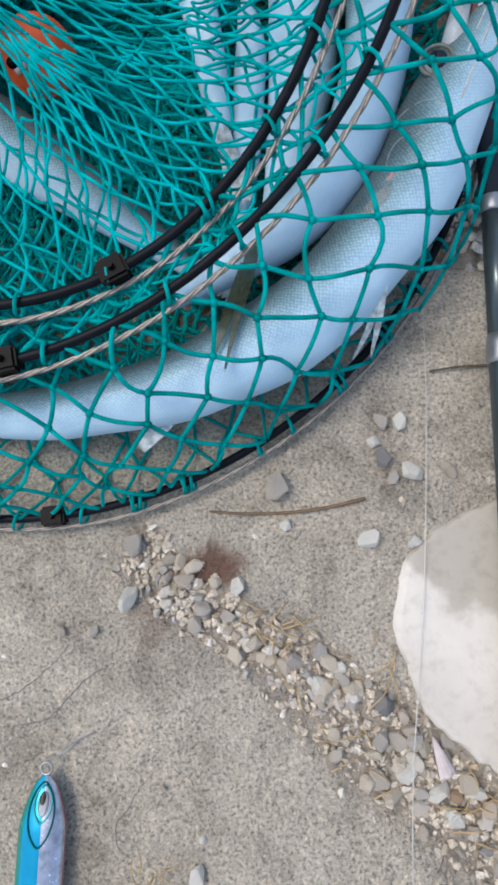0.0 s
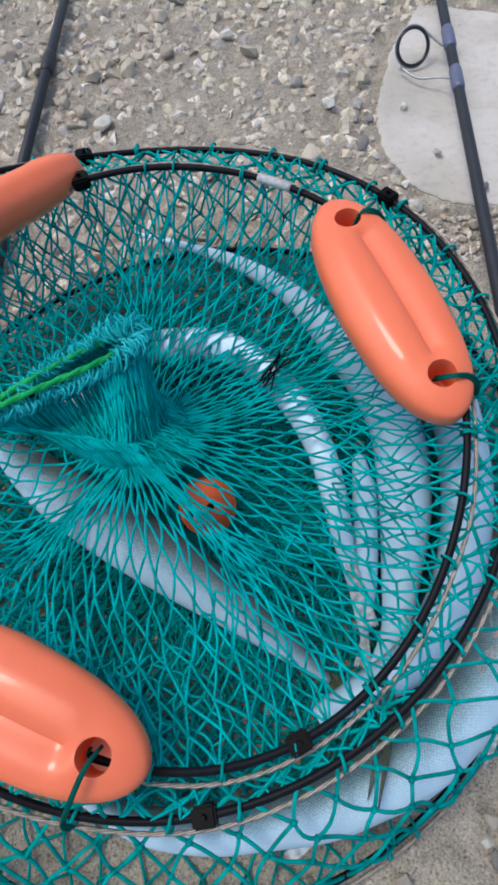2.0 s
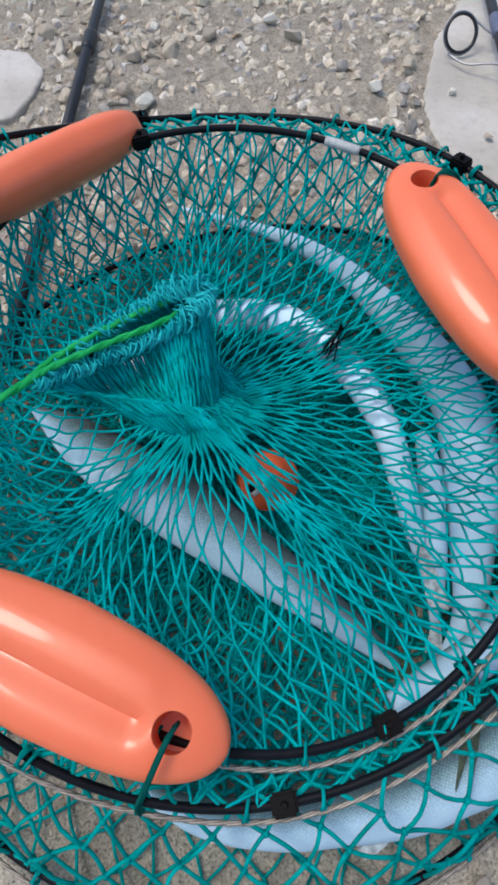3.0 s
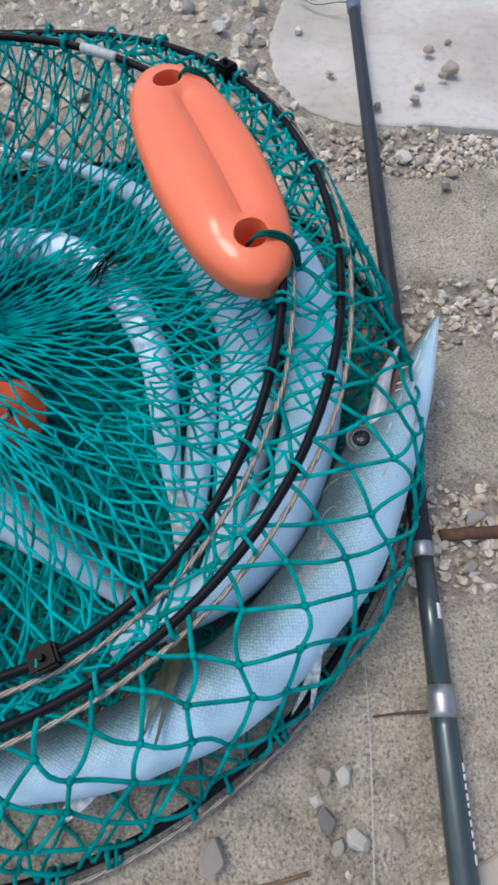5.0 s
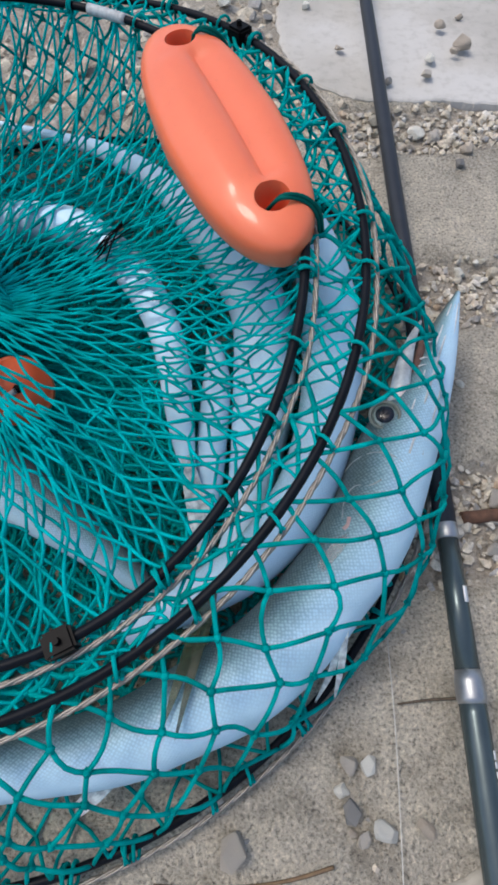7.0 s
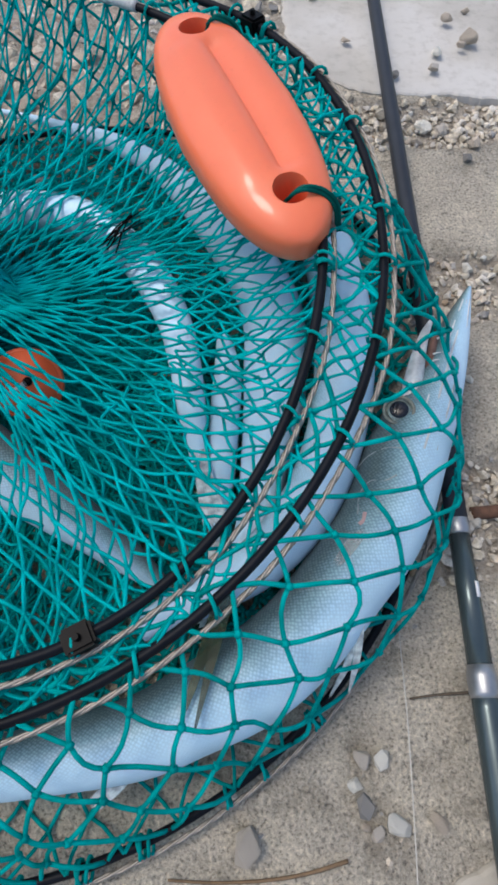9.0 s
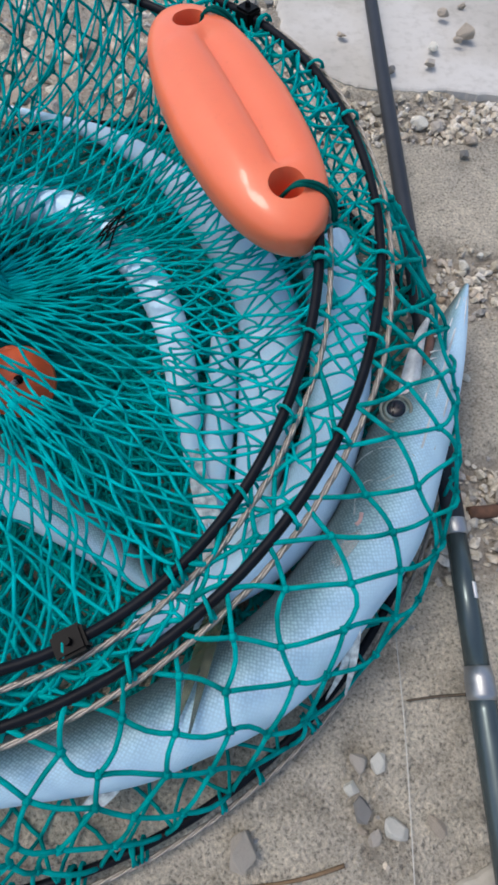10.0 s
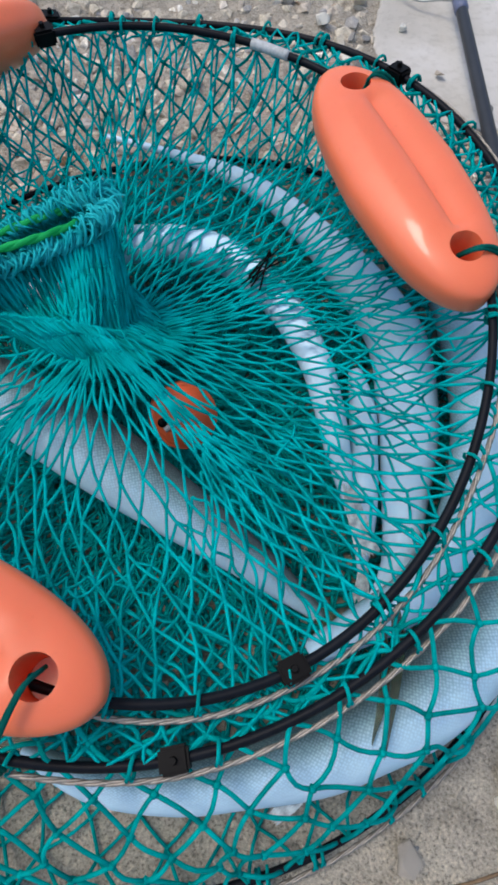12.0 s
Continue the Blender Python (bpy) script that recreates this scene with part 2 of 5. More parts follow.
MAT = {
    "concrete": concrete_material(),
    "cement": cement_material(),
    "cream": cream_cement_material(),
    "stone": stone_material("pebble_stone", False),
    "gravel": stone_material("gravel_stone", True),
    "twine": twine_material("teal_twine", (0.0, 0.38, 0.36), (0.0, 0.62, 0.60)),
    "fine_twine": twine_material("teal_fine_twine", (0.0, 0.46, 0.46), (0.0, 0.73, 0.745)),
    "frill": twine_material("pale_teal_twine", (0.01, 0.60, 0.64), (0.06, 0.84, 0.88)),
    "rope": twine_material("bright_green_cord", (0.02, 0.55, 0.16), (0.05, 0.76, 0.25)),
    "dark_twine": twine_material("dark_green_twine", (0.004, 0.13, 0.11), (0.008, 0.2, 0.17)),
    "black_twine": twine_material("black_twine", (0.008, 0.009, 0.01), (0.02, 0.02, 0.022)),
    "hose": plain("black_hose", (0.005, 0.0065, 0.010), 0.45, 0, 0.4, 90, 0.15, 0.12),
    "steel": plain("steel_wire", (0.34, 0.31, 0.27), 0.5, 0.6, 0.25, 300, 0.4),
    "clip": plain("black_plastic", (0.003, 0.003, 0.0035), 0.45, 0, 0.3, 60, 0.1, 0.1),
    "foam": float_material(),
    "cork": plain("orange_small_float", (0.70, 0.11, 0.03), 0.45, 0, 0.15, 60),
    "blank": plain("black_rod_blank", (0.022, 0.026, 0.034), 0.42, 0, 0.2, 60, 0.15, 0.3),
    "butt": plain("grey_green_lacquer", (0.075, 0.10, 0.105), 0.24, 0.55, 0.12, 60),
    "band": plain("silver_band", (0.36, 0.37, 0.38), 0.38, 0.8, 0.12, 120),
    "wrap": plain("blue_grey_whipping", (0.10, 0.12, 0.20), 0.4, 0, 0.2, 200),
    "crack": plain("dark_crack", (0.19, 0.17, 0.15), 0.95, 0, 0.4, 300, 0.5),
    "sleeve": plain("grey_white_sleeve", (0.42, 0.45, 0.45), 0.5, 0, 0.35, 200),
    "white": plain("white_print", (0.75, 0.75, 0.75), 0.5),
    "black_ring": plain("black_ceramic", (0.015, 0.015, 0.016), 0.25),
    "fish": fish_material(),
    "pale_fin": fin_material("pale_fin", (0.68, 0.78, 0.84), 0.7),
    "clear_fin": fin_material("clear_fin", (0.60, 0.60, 0.56), 0.22),
    "gill": plain("gill_edge", (0.30, 0.34, 0.34), 0.45, 0, 0.3, 120),
    "mouth": plain("mouth_flesh", (0.17, 0.085, 0.06), 0.35, 0, 0.3, 160),
    "pink": plain("pink_flesh", (0.52, 0.33, 0.31), 0.45, 0, 0.2, 160),
    "jaw": plain("pale_jaw", (0.58, 0.60, 0.60), 0.32, 0.1, 0.4, 90),
    "eye_dark": plain("eye_dark", (0.01, 0.012, 0.02), 0.12),
    "iris": plain("iris", (0.34, 0.40, 0.36), 0.25, 0.35, 0.35, 260),
    "eye_rim": plain("eye_rim", (0.20, 0.215, 0.18), 0.35, 0.1, 0.3, 200),
    "fin": fin_material("dusky_fin", (0.09, 0.11, 0.05), 0.62),
    "lure_blue": plain("lure_blue", (0.0, 0.30, 0.50), 0.2, 0.5),
    "lure_silver": plain("lure_silver", (0.46, 0.50, 0.58), 0.25, 0.7, 0.4, 160),
    "lure_pink": plain("lure_pink", (0.42, 0.17, 0.20), 0.25, 0.4),
    "lure_teal": plain("lure_teal", (0.0, 0.26, 0.22), 0.25, 0.3),
    "rusty": plain("rusty_iron", (0.10, 0.05, 0.03), 0.9, 0, 0.5, 120, 0.8),
    "straw": plain("dry_straw", (0.46, 0.33, 0.17), 0.85, 0, 0.35, 150, 0.5),
    "stalk": plain("brown_stalk", (0.17, 0.11, 0.06), 0.9, 0, 0.35, 150, 0.5),
    "twig": plain("dry_twig", (0.10, 0.075, 0.05), 0.9, 0, 0.4, 150, 0.6),
    "mono": plain("clear_line", (0.62, 0.60, 0.54), 0.25),
    "shell": plain("shell", (0.62, 0.54, 0.52), 0.45, 0, 0.2, 60),
}


# ---- building helpers ----
def mesh_object(name, verts, faces, mat, parent=None, label="", smooth=True):
    me = bpy.data.meshes.new(name)
    me.from_pydata([tuple(v) for v in verts], [], faces)
    me.update()
    me.materials.append(mat)
    if smooth:
        me.shade_smooth()
    ob = new(name, me)
    if parent:
        ob.parent = parent
    if label:
        ob["label"] = label
    return ob


def part(name, bm, mat, parent, label="", smooth=True):
    me = bpy.data.meshes.new(name)
    bm.to_mesh(me)
    bm.free()
    me.materials.append(mat)
    if smooth:
        me.shade_smooth()
    ob = new(name, me)
    ob.parent = parent
    if label:
        ob["label"] = label
    return ob


class Tubes:
    """Collects round strands and small knots into one set of vertices and faces."""

    def __init__(self):
        self.v, self.f = [], []

    def strand(self, pts, r, sides=5, closed=False, r_end=None):
        pts = [Vector(p) for p in pts]
        n = len(pts)
        base = len(self.v)
        for i, p in enumerate(pts):
            a = pts[(i - 1) % n] if closed else pts[max(i - 1, 0)]
            b = pts[(i + 1) % n] if closed else pts[min(i + 1, n - 1)]
            d = (b - a).normalized()
            ref = Vector((0, 0, 1)) if abs(d.z) < 0.9 else Vector((1, 0, 0))
            x = d.cross(ref).normalized()
            y = x.cross(d)
            rr = r if r_end is None else r + (r_end - r) * i / (n - 1)
            for k in range(sides):
                w = 2 * math.pi * k / sides
                self.v.append(p + (x * math.cos(w) + y * math.sin(w)) * rr)
        for i in range(n if closed else n - 1):
            j = (i + 1) % n
            for k in range(sides):
                q = (k + 1) % sides
                self.f.append((base + i * sides + k, base + i * sides + q, base + j * sides + q, base + j * sides + k))
        if not closed:
            self.f.append(tuple(base + k for k in reversed(range(sides))))
            self.f.append(tuple(base + (n - 1) * sides + k for k in range(sides)))

    def knot(self, p, r):
        base = len(self.v)
        turn = random.random() * 3
        for z, rad in ((-0.7, 0.6), (0.1, 1.0), (0.75, 0.55)):
            for k in range(5):
                w = turn + 2 * math.pi * k / 5 + z
                self.v.append(Vector(p) + Vector((math.cos(w) * rad, math.sin(w) * rad, z)) * r)
        for i in (0, 1):
            for k in range(5):
                q = (k + 1) % 5
                self.f.append((base + i * 5 + k, base + i * 5 + q, base + i * 5 + 5 + q, base + i * 5 + 5 + k))
        self.f.append(tuple(base + k for k in reversed(range(5))))
        self.f.append(tuple(base + 10 + k for k in range(5)))

    def make(self, name, mat, parent=None, label=""):
        return mesh_object(name, self.v, self.f, mat, parent, label)


def spline(pts, count):
    """Catmull-Rom through points (tuples of any length)."""
    P = [np.array(p, float) for p in pts]
    P = [2 * P[0] - P[1]] + P + [2 * P[-1] - P[-2]]
    out = []
    segs = len(P) - 3
    for i in range(count):
        s = i / (count - 1) * segs
        k = min(int(s), segs - 1)
        t = s - k
        a, b, c, d = P[k:k + 4]
        out.append(0.5 * (2 * b + (c - a) * t + (2 * a - 5 * b + 4 * c - d) * t * t + (3 * b - a - 3 * c + d) * t ** 3))
    return out


def smooth01(x, a, b):
    t = min(1.0, max(0.0, (x - a) / (b - a)))
    return t * t * (3 - 2 * t)


def wob(x, y, z=0.0):
    return noise.noise(Vector((x, y, z)))


# ---- ground ----
def joint_south(x, y):
    """How deep (0..1) a place lies in the diagonal gravel joint."""
    along = (x - 0.02) * 0.74 - (y - 0.075) * 0.67
    off = (x - 0.02) * 0.67 + (y - 0.075) * 0.74 + 0.010 * wob(along * 14, 3.1)
    half = 0.0145 + 0.014 * smooth01(along, 0.05, 0.18) + 0.006 * wob(along * 25, 7.7)
    return (1 - smooth01(abs(off), half * 0.7, half * 1.25)) * smooth01(along, -0.03, 0.0)


def joint_west(x, y):
    """The end of another gravel joint, west of the jig."""
    off = x + 0.122 + 0.008 * wob(y * 20, 5.0) - 0.1 * (y - 0.03)
    return (1 - smooth01(abs(off), 0.014, 0.022)) * (1 - smooth01(y, 0.062, 0.082))


def strips_east(x, y):
    e = smooth01(x, 0.20, 0.24)
    k = 0.006 * wob(x * 18, y * 4, 2.0)
    a = 1 - smooth01(abs(y - 0.453 + k), 0.026, 0.040)
    b = 1 - smooth01(abs(y - 0.270 + k), 0.030, 0.044)
    c = 0.85 * (1 - smooth01(abs(y - 0.643 + 2 * k), 0.024, 0.038))
    return e * max(a, b, c)


def rough_north(x, y):
    edge = 0.50 + 0.05 * wob(x * 5, 1.0) + 0.25 * smooth01(x, 0.12, 0.3)
    return smooth01(y, edge, edge + 0.07)


def soil_at(x, y):
    return max(joint_south(x, y), joint_west(x, y), strips_east(x, y), 0.6 * rough_north(x, y))


def ground_height(x, y):
    z = 0.0018 * wob(x * 13, y * 13, 0.3) + 0.0013 * wob(x * 60, y * 60, 4.0) + 0.0008 * wob(x * 120, y * 120, 6.0)
    z += 0.006 * max(0.0, wob(x * 48, y * 48, 12.0) - 0.38) - 0.005 * max(0.0, wob(x * 70, y * 70, 15.0) - 0.42)
    z -= 0.006 * max(joint_south(x, y), joint_west(x, y)) + 0.007 * strips_east(x, y)
    n = rough_north(x, y)
    z += n * (0.005 * wob(x * 38, y * 38, 9.0) + 0.0035 * wob(x * 95, y * 95, 2.0) - 0.002)
    return z


def build_ground():
    xs = list(np.arange(-0.62, 0.721, 0.0045))
    ys = list(np.arange(-0.42, 1.621, 0.0045))
    far = [1.0, 2.0, 5.0, 15.0, 60.0, 250.0, 800.0]
    xs = [-0.62 - d for d in reversed(far)] + xs + [0.72 + d for d in far]
    ys = [-0.42 - d for d in reversed(far)] + ys + [1.62 + d for d in far]
    nx, ny = len(xs), len(ys)
    verts, soil, rust = [], [], []
    for y in ys:
        for x in xs:
            near = -0.63 < x < 0.73 and -0.43 < y < 1.63
            verts.append((x, y, ground_height(x, y) if near else 0.0))
            soil.append(soil_at(x, y) if near else 0.35)
            spot = 1 - smooth01(math.hypot((x - 0.062) / 1.6, y - 0.066) + 0.006 * wob(x * 90, y * 90), 0.007, 0.016)
            tan = 1 - smooth01(math.hypot(x - 0.022, (y - 0.035) / 1.4) + 0.007 * wob(x * 80, y * 80, 3.0), 0.005, 0.016)
            rust.append(max(0.9 * spot, 0.4 * tan))
    faces = [(j * nx + i, j * nx + i + 1, (j + 1) * nx + i + 1, (j + 1) * nx + i) for j in range(ny - 1) for i in range(nx - 1)]
    ob = mesh_object("ground", verts, faces, MAT["concrete"])
    for key, values in (("soil", soil), ("rust", rust)):
        ob.data.attributes.new(key, "FLOAT", "POINT").data.foreach_set("value", values)
    return tagged(ob, "weathered grey concrete ground with gravel-filled joints", "ground", kind="structure")


ground = build_ground()


def crack(points, width):
    """A hairline crack: a thin dark wandering strip laid on the concrete."""
    pts = spline([(x, y, 0) for x, y in points], 60)
    verts, faces = [], []
    for i, p in enumerate(pts):
        a, b = pts[max(i - 1, 0)], pts[min(i + 1, 59)]
        d = Vector(b - a).normalized()
        side = Vector((-d.y, d.x, 0))
        c = Vector(p) + side * 0.0011 * wob(p[0] * 260, p[1] * 260, 2.0)
        h = width * (0.35 + 0.65 * math.sin(math.pi * i / 59)) * (1 + 0.6 * wob(p[0] * 420, p[1] * 420, 5.0))
        for q in (-1, 0, 1):
            v = c + side * h * q
            verts.append((v.x, v.y, ground_height(v.x, v.y) + (0.0004 if q else 0.0006)))
    for i in range(59):
        for q in range(2):
            faces.append((i * 3 + q, i * 3 + q + 1, i * 3 + q + 4, i * 3 + q + 3))
    mesh_object("crack", verts, faces, MAT["crack"], ground, "thin dark crack in the concrete")


crack([(-0.068, 0.001), (-0.053, 0.008), (-0.039, 0.017), (-0.028, 0.027)], 0.0003)
crack([(-0.060, -0.013), (-0.039, -0.009), (-0.018, 0.009), (-0.001, 0.017)], 0.0004)
crack([(0.024, -0.040), (0.011, -0.050), (0.002, -0.062), (-0.005, -0.070), (-0.004, -0.081), (0.003, -0.087)], 0.0003)
crack([(0.165, -0.125), (0.172, -0.112), (0.171, -0.102), (0.183, -0.092)], 0.0004)


def build_patch(name, outline, label, top=0.0028, mat="cement"):
    """A thin skin of smooth cement with an uneven broken edge."""
    pts = []
    n = len(outline)
    for i in range(n):
        a, b = Vector(outline[i]), Vector(outline[(i + 1) % n])
        steps = max(2, int((b - a).length / 0.003))
        for k in range(steps):
            p = a.lerp(b, k / steps)
            p += Vector((wob(p.x * 45, p.y * 45, 1), wob(p.x * 45, p.y * 45, 8))) * 0.003 + Vector((wob(p.x * 150, p.y * 150, 1), wob(p.x * 150, p.y * 150, 8))) * 0.0018
            pts.append(p)
    c = sum(pts, Vector((0, 0))) / len(pts)
    rings = [(1.0, -0.006), (0.996, top * 0.35), (0.985, top * 0.8), (0.965, top)]
    verts, faces = [], []
    for s, z in rings:
        verts += [(*(c + (p - c) * s), z) for p in pts]
    m = len(pts)
    for r in range(len(rings) - 1):
        faces += [(r * m + i, r * m + (i + 1) % m, (r + 1) * m + (i + 1) % m, (r + 1) * m + i) for i in range(m)]
    faces.append(tuple((len(rings) - 1) * m + i for i in range(m)))
    ob = mesh_object(name, verts, faces, MAT[mat], smooth=False)
    return tagged(ob, label, "cement patch", kind="structure")


PATCH_N = [(0.29, 1.02), (0.235, 0.93), (0.203, 0.83), (0.200, 0.78), (0.206, 0.75), (0.232, 0.705), (0.262, 0.685), (0.31, 0.678), (0.36, 0.674),
           (0.42, 0.66), (0.55, 0.66), (0.62, 0.75), (0.60, 0.90), (0.47, 0.93), (0.41, 0.985)]
PATCH_W = [(-0.25, 0.945), (-0.228, 0.915), (-0.236, 0.865), (-0.256, 0.83), (-0.34, 0.80), (-0.44, 0.85), (-0.42, 0.95), (-0.33, 0.965)]
PATCH_S = [(0.236, 0.092), (0.186, 0.077), (0.171, 0.059), (0.162, 0.038), (0.160, 0.025), (0.163, 0.005), (0.171, -0.024), (0.184, -0.040),
           (0.208, -0.058), (0.30, -0.09), (0.42, -0.06), (0.44, 0.06), (0.34, 0.115)]
build_patch("cement_patch", PATCH_N, "pale smooth cement skim over rough concrete")
build_patch("cement_patch", PATCH_W, "pale smooth cement skim with broken edge")
build_patch("cement_patch", PATCH_S, "cream white smooth cement skim beside gravel joint", 0.0034, "cream")


def inside(poly, x, y):
    hit = False
    for (x0, y0), (x1, y1) in zip(poly, poly[1:] + poly[:1]):
        if (y0 > y) != (y1 > y) and x < (x1 - x0) * (y - y0) / (y1 - y0) + x0:
            hit = not hit
    return hit


def on_patch(x, y):
    return any(inside(p, x, y) for p in (PATCH_N, PATCH_W, PATCH_S))


# ---- stones ----
def rock_shape(rng, points=15, flat=0.65):
    """An angular stone: the hull of scattered points on a flattened ball."""
    bm = bmesh.new()
    sy, sz = rng.uniform(0.62, 0.98), rng.uniform(flat - 0.1, flat + 0.12)
    for _ in range(points):
        d = Vector((rng.gauss(0, 1), rng.gauss(0, 1), rng.gauss(0, 1))).normalized() * rng.uniform(0.82, 1.05)
        bm.verts.new((d.x, d.y * sy, d.z * sz))
    got = bmesh.ops.convex_hull(bm, input=bm.verts[:])
    loose = [v for v in bm.verts if not v.link_faces]
    bmesh.ops.delete(bm, geom=loose, context="VERTS")
    bmesh.ops.recalc_face_normals(bm, faces=bm.faces[:])
    if points > 12:
        bmesh.ops.bevel(bm, geom=bm.edges[:], offset=0.035, segments=1, affect="EDGES")
    bm.verts.index_update()
    verts = [v.co.copy() for v in bm.verts]
    faces = [tuple(v.index for v in f.verts) for f in bm.faces]
    bm.free()
    return verts, faces


rng = random.Random(5)
ROCKS = []
for i in range(10):
    vs, fs = rock_shape(rng, 13 + i, 0.74)
    me = bpy.data.meshes.new("pebble")
    me.from_pydata([tuple(v) for v in vs], [], fs)
    me.materials.append(MAT["stone"])
    ROCKS.append(me)


def pebble(x, y, size, k=None, label="grey limestone pebble lying on concrete", mat=None, turn=None, group="loose pebbles", rise=0.27):
    ob = new("pebble", ROCKS[rng.randrange(10) if k is None else k])
    if mat:
        ob.data = ob.data.copy()
        ob.data.materials[0] = mat
    z = ground_height(x, y) + (0.005 if on_patch(x, y) else 0)
    ob.matrix_basis = pose(x, y, z + size * rise, rng.uniform(-20, 20), rng.uniform(-20, 20), rng.uniform(0, 360) if turn is None else turn) @ Matrix.Diagonal((size / 2, size / 2, size / 2, 1))
    return tagged(ob, label, "pebble", group)


PALE = plain("pale_stone", (0.88, 0.81, 0.69), 0.9, 0, 0.3, 220, 0.9)
SLATE = plain("slate_stone", (0.19, 0.185, 0.175), 0.8, 0, 0.3, 120, 0.5)
BUFF = plain("buff_stone", (0.50, 0.43, 0.345), 0.9, 0, 0.35, 220, 0.9)
BLUISH = plain("blue_grey_stone", (0.54, 0.49, 0.42), 0.9, 0, 0.3, 220, 0.9)
for x, y, size, mat, word in [
    (0.178, 0.141, 0.013, PALE, "pale angular pebble lying on concrete"), (0.168, 0.142, 0.012, BLUISH, "grey angular pebble lying on concrete"),
    (0.162, 0.130, 0.009, PALE, "small pale rounded pebble lying on concrete"), (0.166, 0.119, 0.014, SLATE, "dark slate pebble lying on concrete"),
    (0.170, 0.108, 0.010, BLUISH, "grey pebble lying on concrete"), (0.165, 0.110, 0.006, BUFF, "tan chip lying on concrete"),
    (0.181, 0.110, 0.016, PALE, "chalky white pebble lying on concrete"), (0.103, 0.107, 0.021, BLUISH, "flat grey stone chip lying on concrete"),
    (0.152, 0.074, 0.014, PALE, "pale rough stone lying on concrete"), (0.106, 0.086, 0.008, PALE, "small pale chip lying on concrete"),
    (0.177, 0.070, 0.010, PALE, "pale pebble at the edge of a cement patch"), (0.203, 0.109, 0.012, BUFF, "brown chip lying on concrete"),
    (0.115, -0.005, 0.012, PALE, "white rounded pebble in a gravel joint"), (0.011, 0.053, 0.017, PALE, "chalky angular pebble in a gravel joint"),
    (-0.011, 0.037, 0.009, BLUISH, "dark grey chip lying on concrete"), (-0.029, 0.038, 0.008, BUFF, "rough grey chip lying on concrete"),
    (0.053, 0.042, 0.015, BLUISH, "blue-grey pebble in a gravel joint"), (0.075, 0.053, 0.013, PALE, "pale pebble in a gravel joint"),
    (0.015, 0.083, 0.016, BLUISH, "grey pebble in a gravel joint"), (0.068, 0.038, 0.012, BLUISH, "grey pebble in a gravel joint"),
    (0.077, 0.020, 0.010, PALE, "pale pebble in a gravel joint"), (0.102, 0.008, 0.014, BLUISH, "grey pebble in a gravel joint"),
    (0.145, -0.036, 0.015, BLUISH, "blue-grey pebble in a gravel joint"), (0.143, -0.058, 0.013, BLUISH, "grey flat pebble in a gravel joint"),
    (0.158, -0.055, 0.013, PALE, "pale pebble in a gravel joint"), (0.174, -0.067, 0.014, PALE, "pale pebble in a gravel joint"),
    (0.180, -0.080, 0.014, PALE, "chalky pebble in a gravel joint"), (0.194, -0.068, 0.012, PALE, "pale pebble in a gravel joint"),
    (0.149, -0.018, 0.014, SLATE, "dark mossy pebble in a gravel joint"), (0.039, -0.098, 0.013, PALE, "white angular chip lying on concrete"),
    (0.011, -0.106, 0.016, BUFF, "brown-grey stone lying on concrete"), (0.043, -0.080, 0.006, PALE, "small chip lying on concrete"),
    (-0.077, 0.070, 0.008, BUFF, "small tan pebble lying on concrete"), (-0.075, 0.058, 0.009, PALE, "pale chip lying on concrete"), (-0.083, 0.050, 0.015, BLUISH, "grey stone chip lying on concrete"),
    (0.023, -0.052, 0.005, BUFF, "small tan chip lying on concrete"), (0.286, 0.371, 0.008, PALE, "small pale shell-like pebble on concrete"),
    (0.311, 0.637, 0.018, PALE, "pale grey stone in gravel"), (0.325, 0.630, 0.014, BLUISH, "grey stone in gravel"),
    (0.350, 0.607, 0.013, BUFF, "rusty brown stone in gravel"), (0.343, 0.730, 0.013, PALE, "pale pebble on a cement patch"),
    (0.377, 0.745, 0.019, BUFF, "rough stone on a cement patch"), (0.368, 0.736, 0.010, BUFF, "brown chip on a cement patch"), (0.363, 0.779, 0.013, BUFF, "buff pebble on a cement patch"),
    (0.334, 0.705, 0.014, BLUISH, "rough grey stone on a cement patch"), (0.296, 0.700, 0.010, SLATE, "dark chip on a cement patch"), (0.258, 0.754, 0.011, BUFF, "brown chip on a cement patch"),
    (0.388, 0.797, 0.009, BUFF, "small tan chip on a cement patch"), (0.218, 0.719, 0.011, PALE, "pale pebble at the edge of a cement patch"), (0.234, 0.831, 0.011, PALE, "flat pale chip on a cement patch"),
    (0.313, 0.475, 0.013, PALE, "pale pebble in a gravel strip"), (0.328, 0.484, 0.008, PALE, "small white pebble in a gravel strip"), (0.290, 0.285, 0.016, BLUISH, "grey angular stone in a gravel strip"),
    (0.280, 0.252, 0.013, BLUISH, "grey stone in a gravel strip"), (0.339, 0.590, 0.010, SLATE, "dark pebble at the edge of a slab"), (0.331, 0.635, 0.013, BLUISH, "grey stone in gravel"),
    (-0.100, 0.985, 0.012, PALE, "white angular pebble in rough gravel"), (-0.132, 0.862, 0.020, BUFF, "buff angular stone in rough gravel"),
    (-0.108, 0.845, 0.024, PALE, "pale grey stone in rough gravel"), (0.042, 0.985, 0.020, PALE, "pale stone in rough gravel"),
    (-0.035, 0.960, 0.022, BUFF, "buff stone in rough gravel"), (0.150, 0.845, 0.018, PALE, "pale stone in rough gravel"),
]:
    pebble(x, y, size * 1.08, label=word, mat=mat)

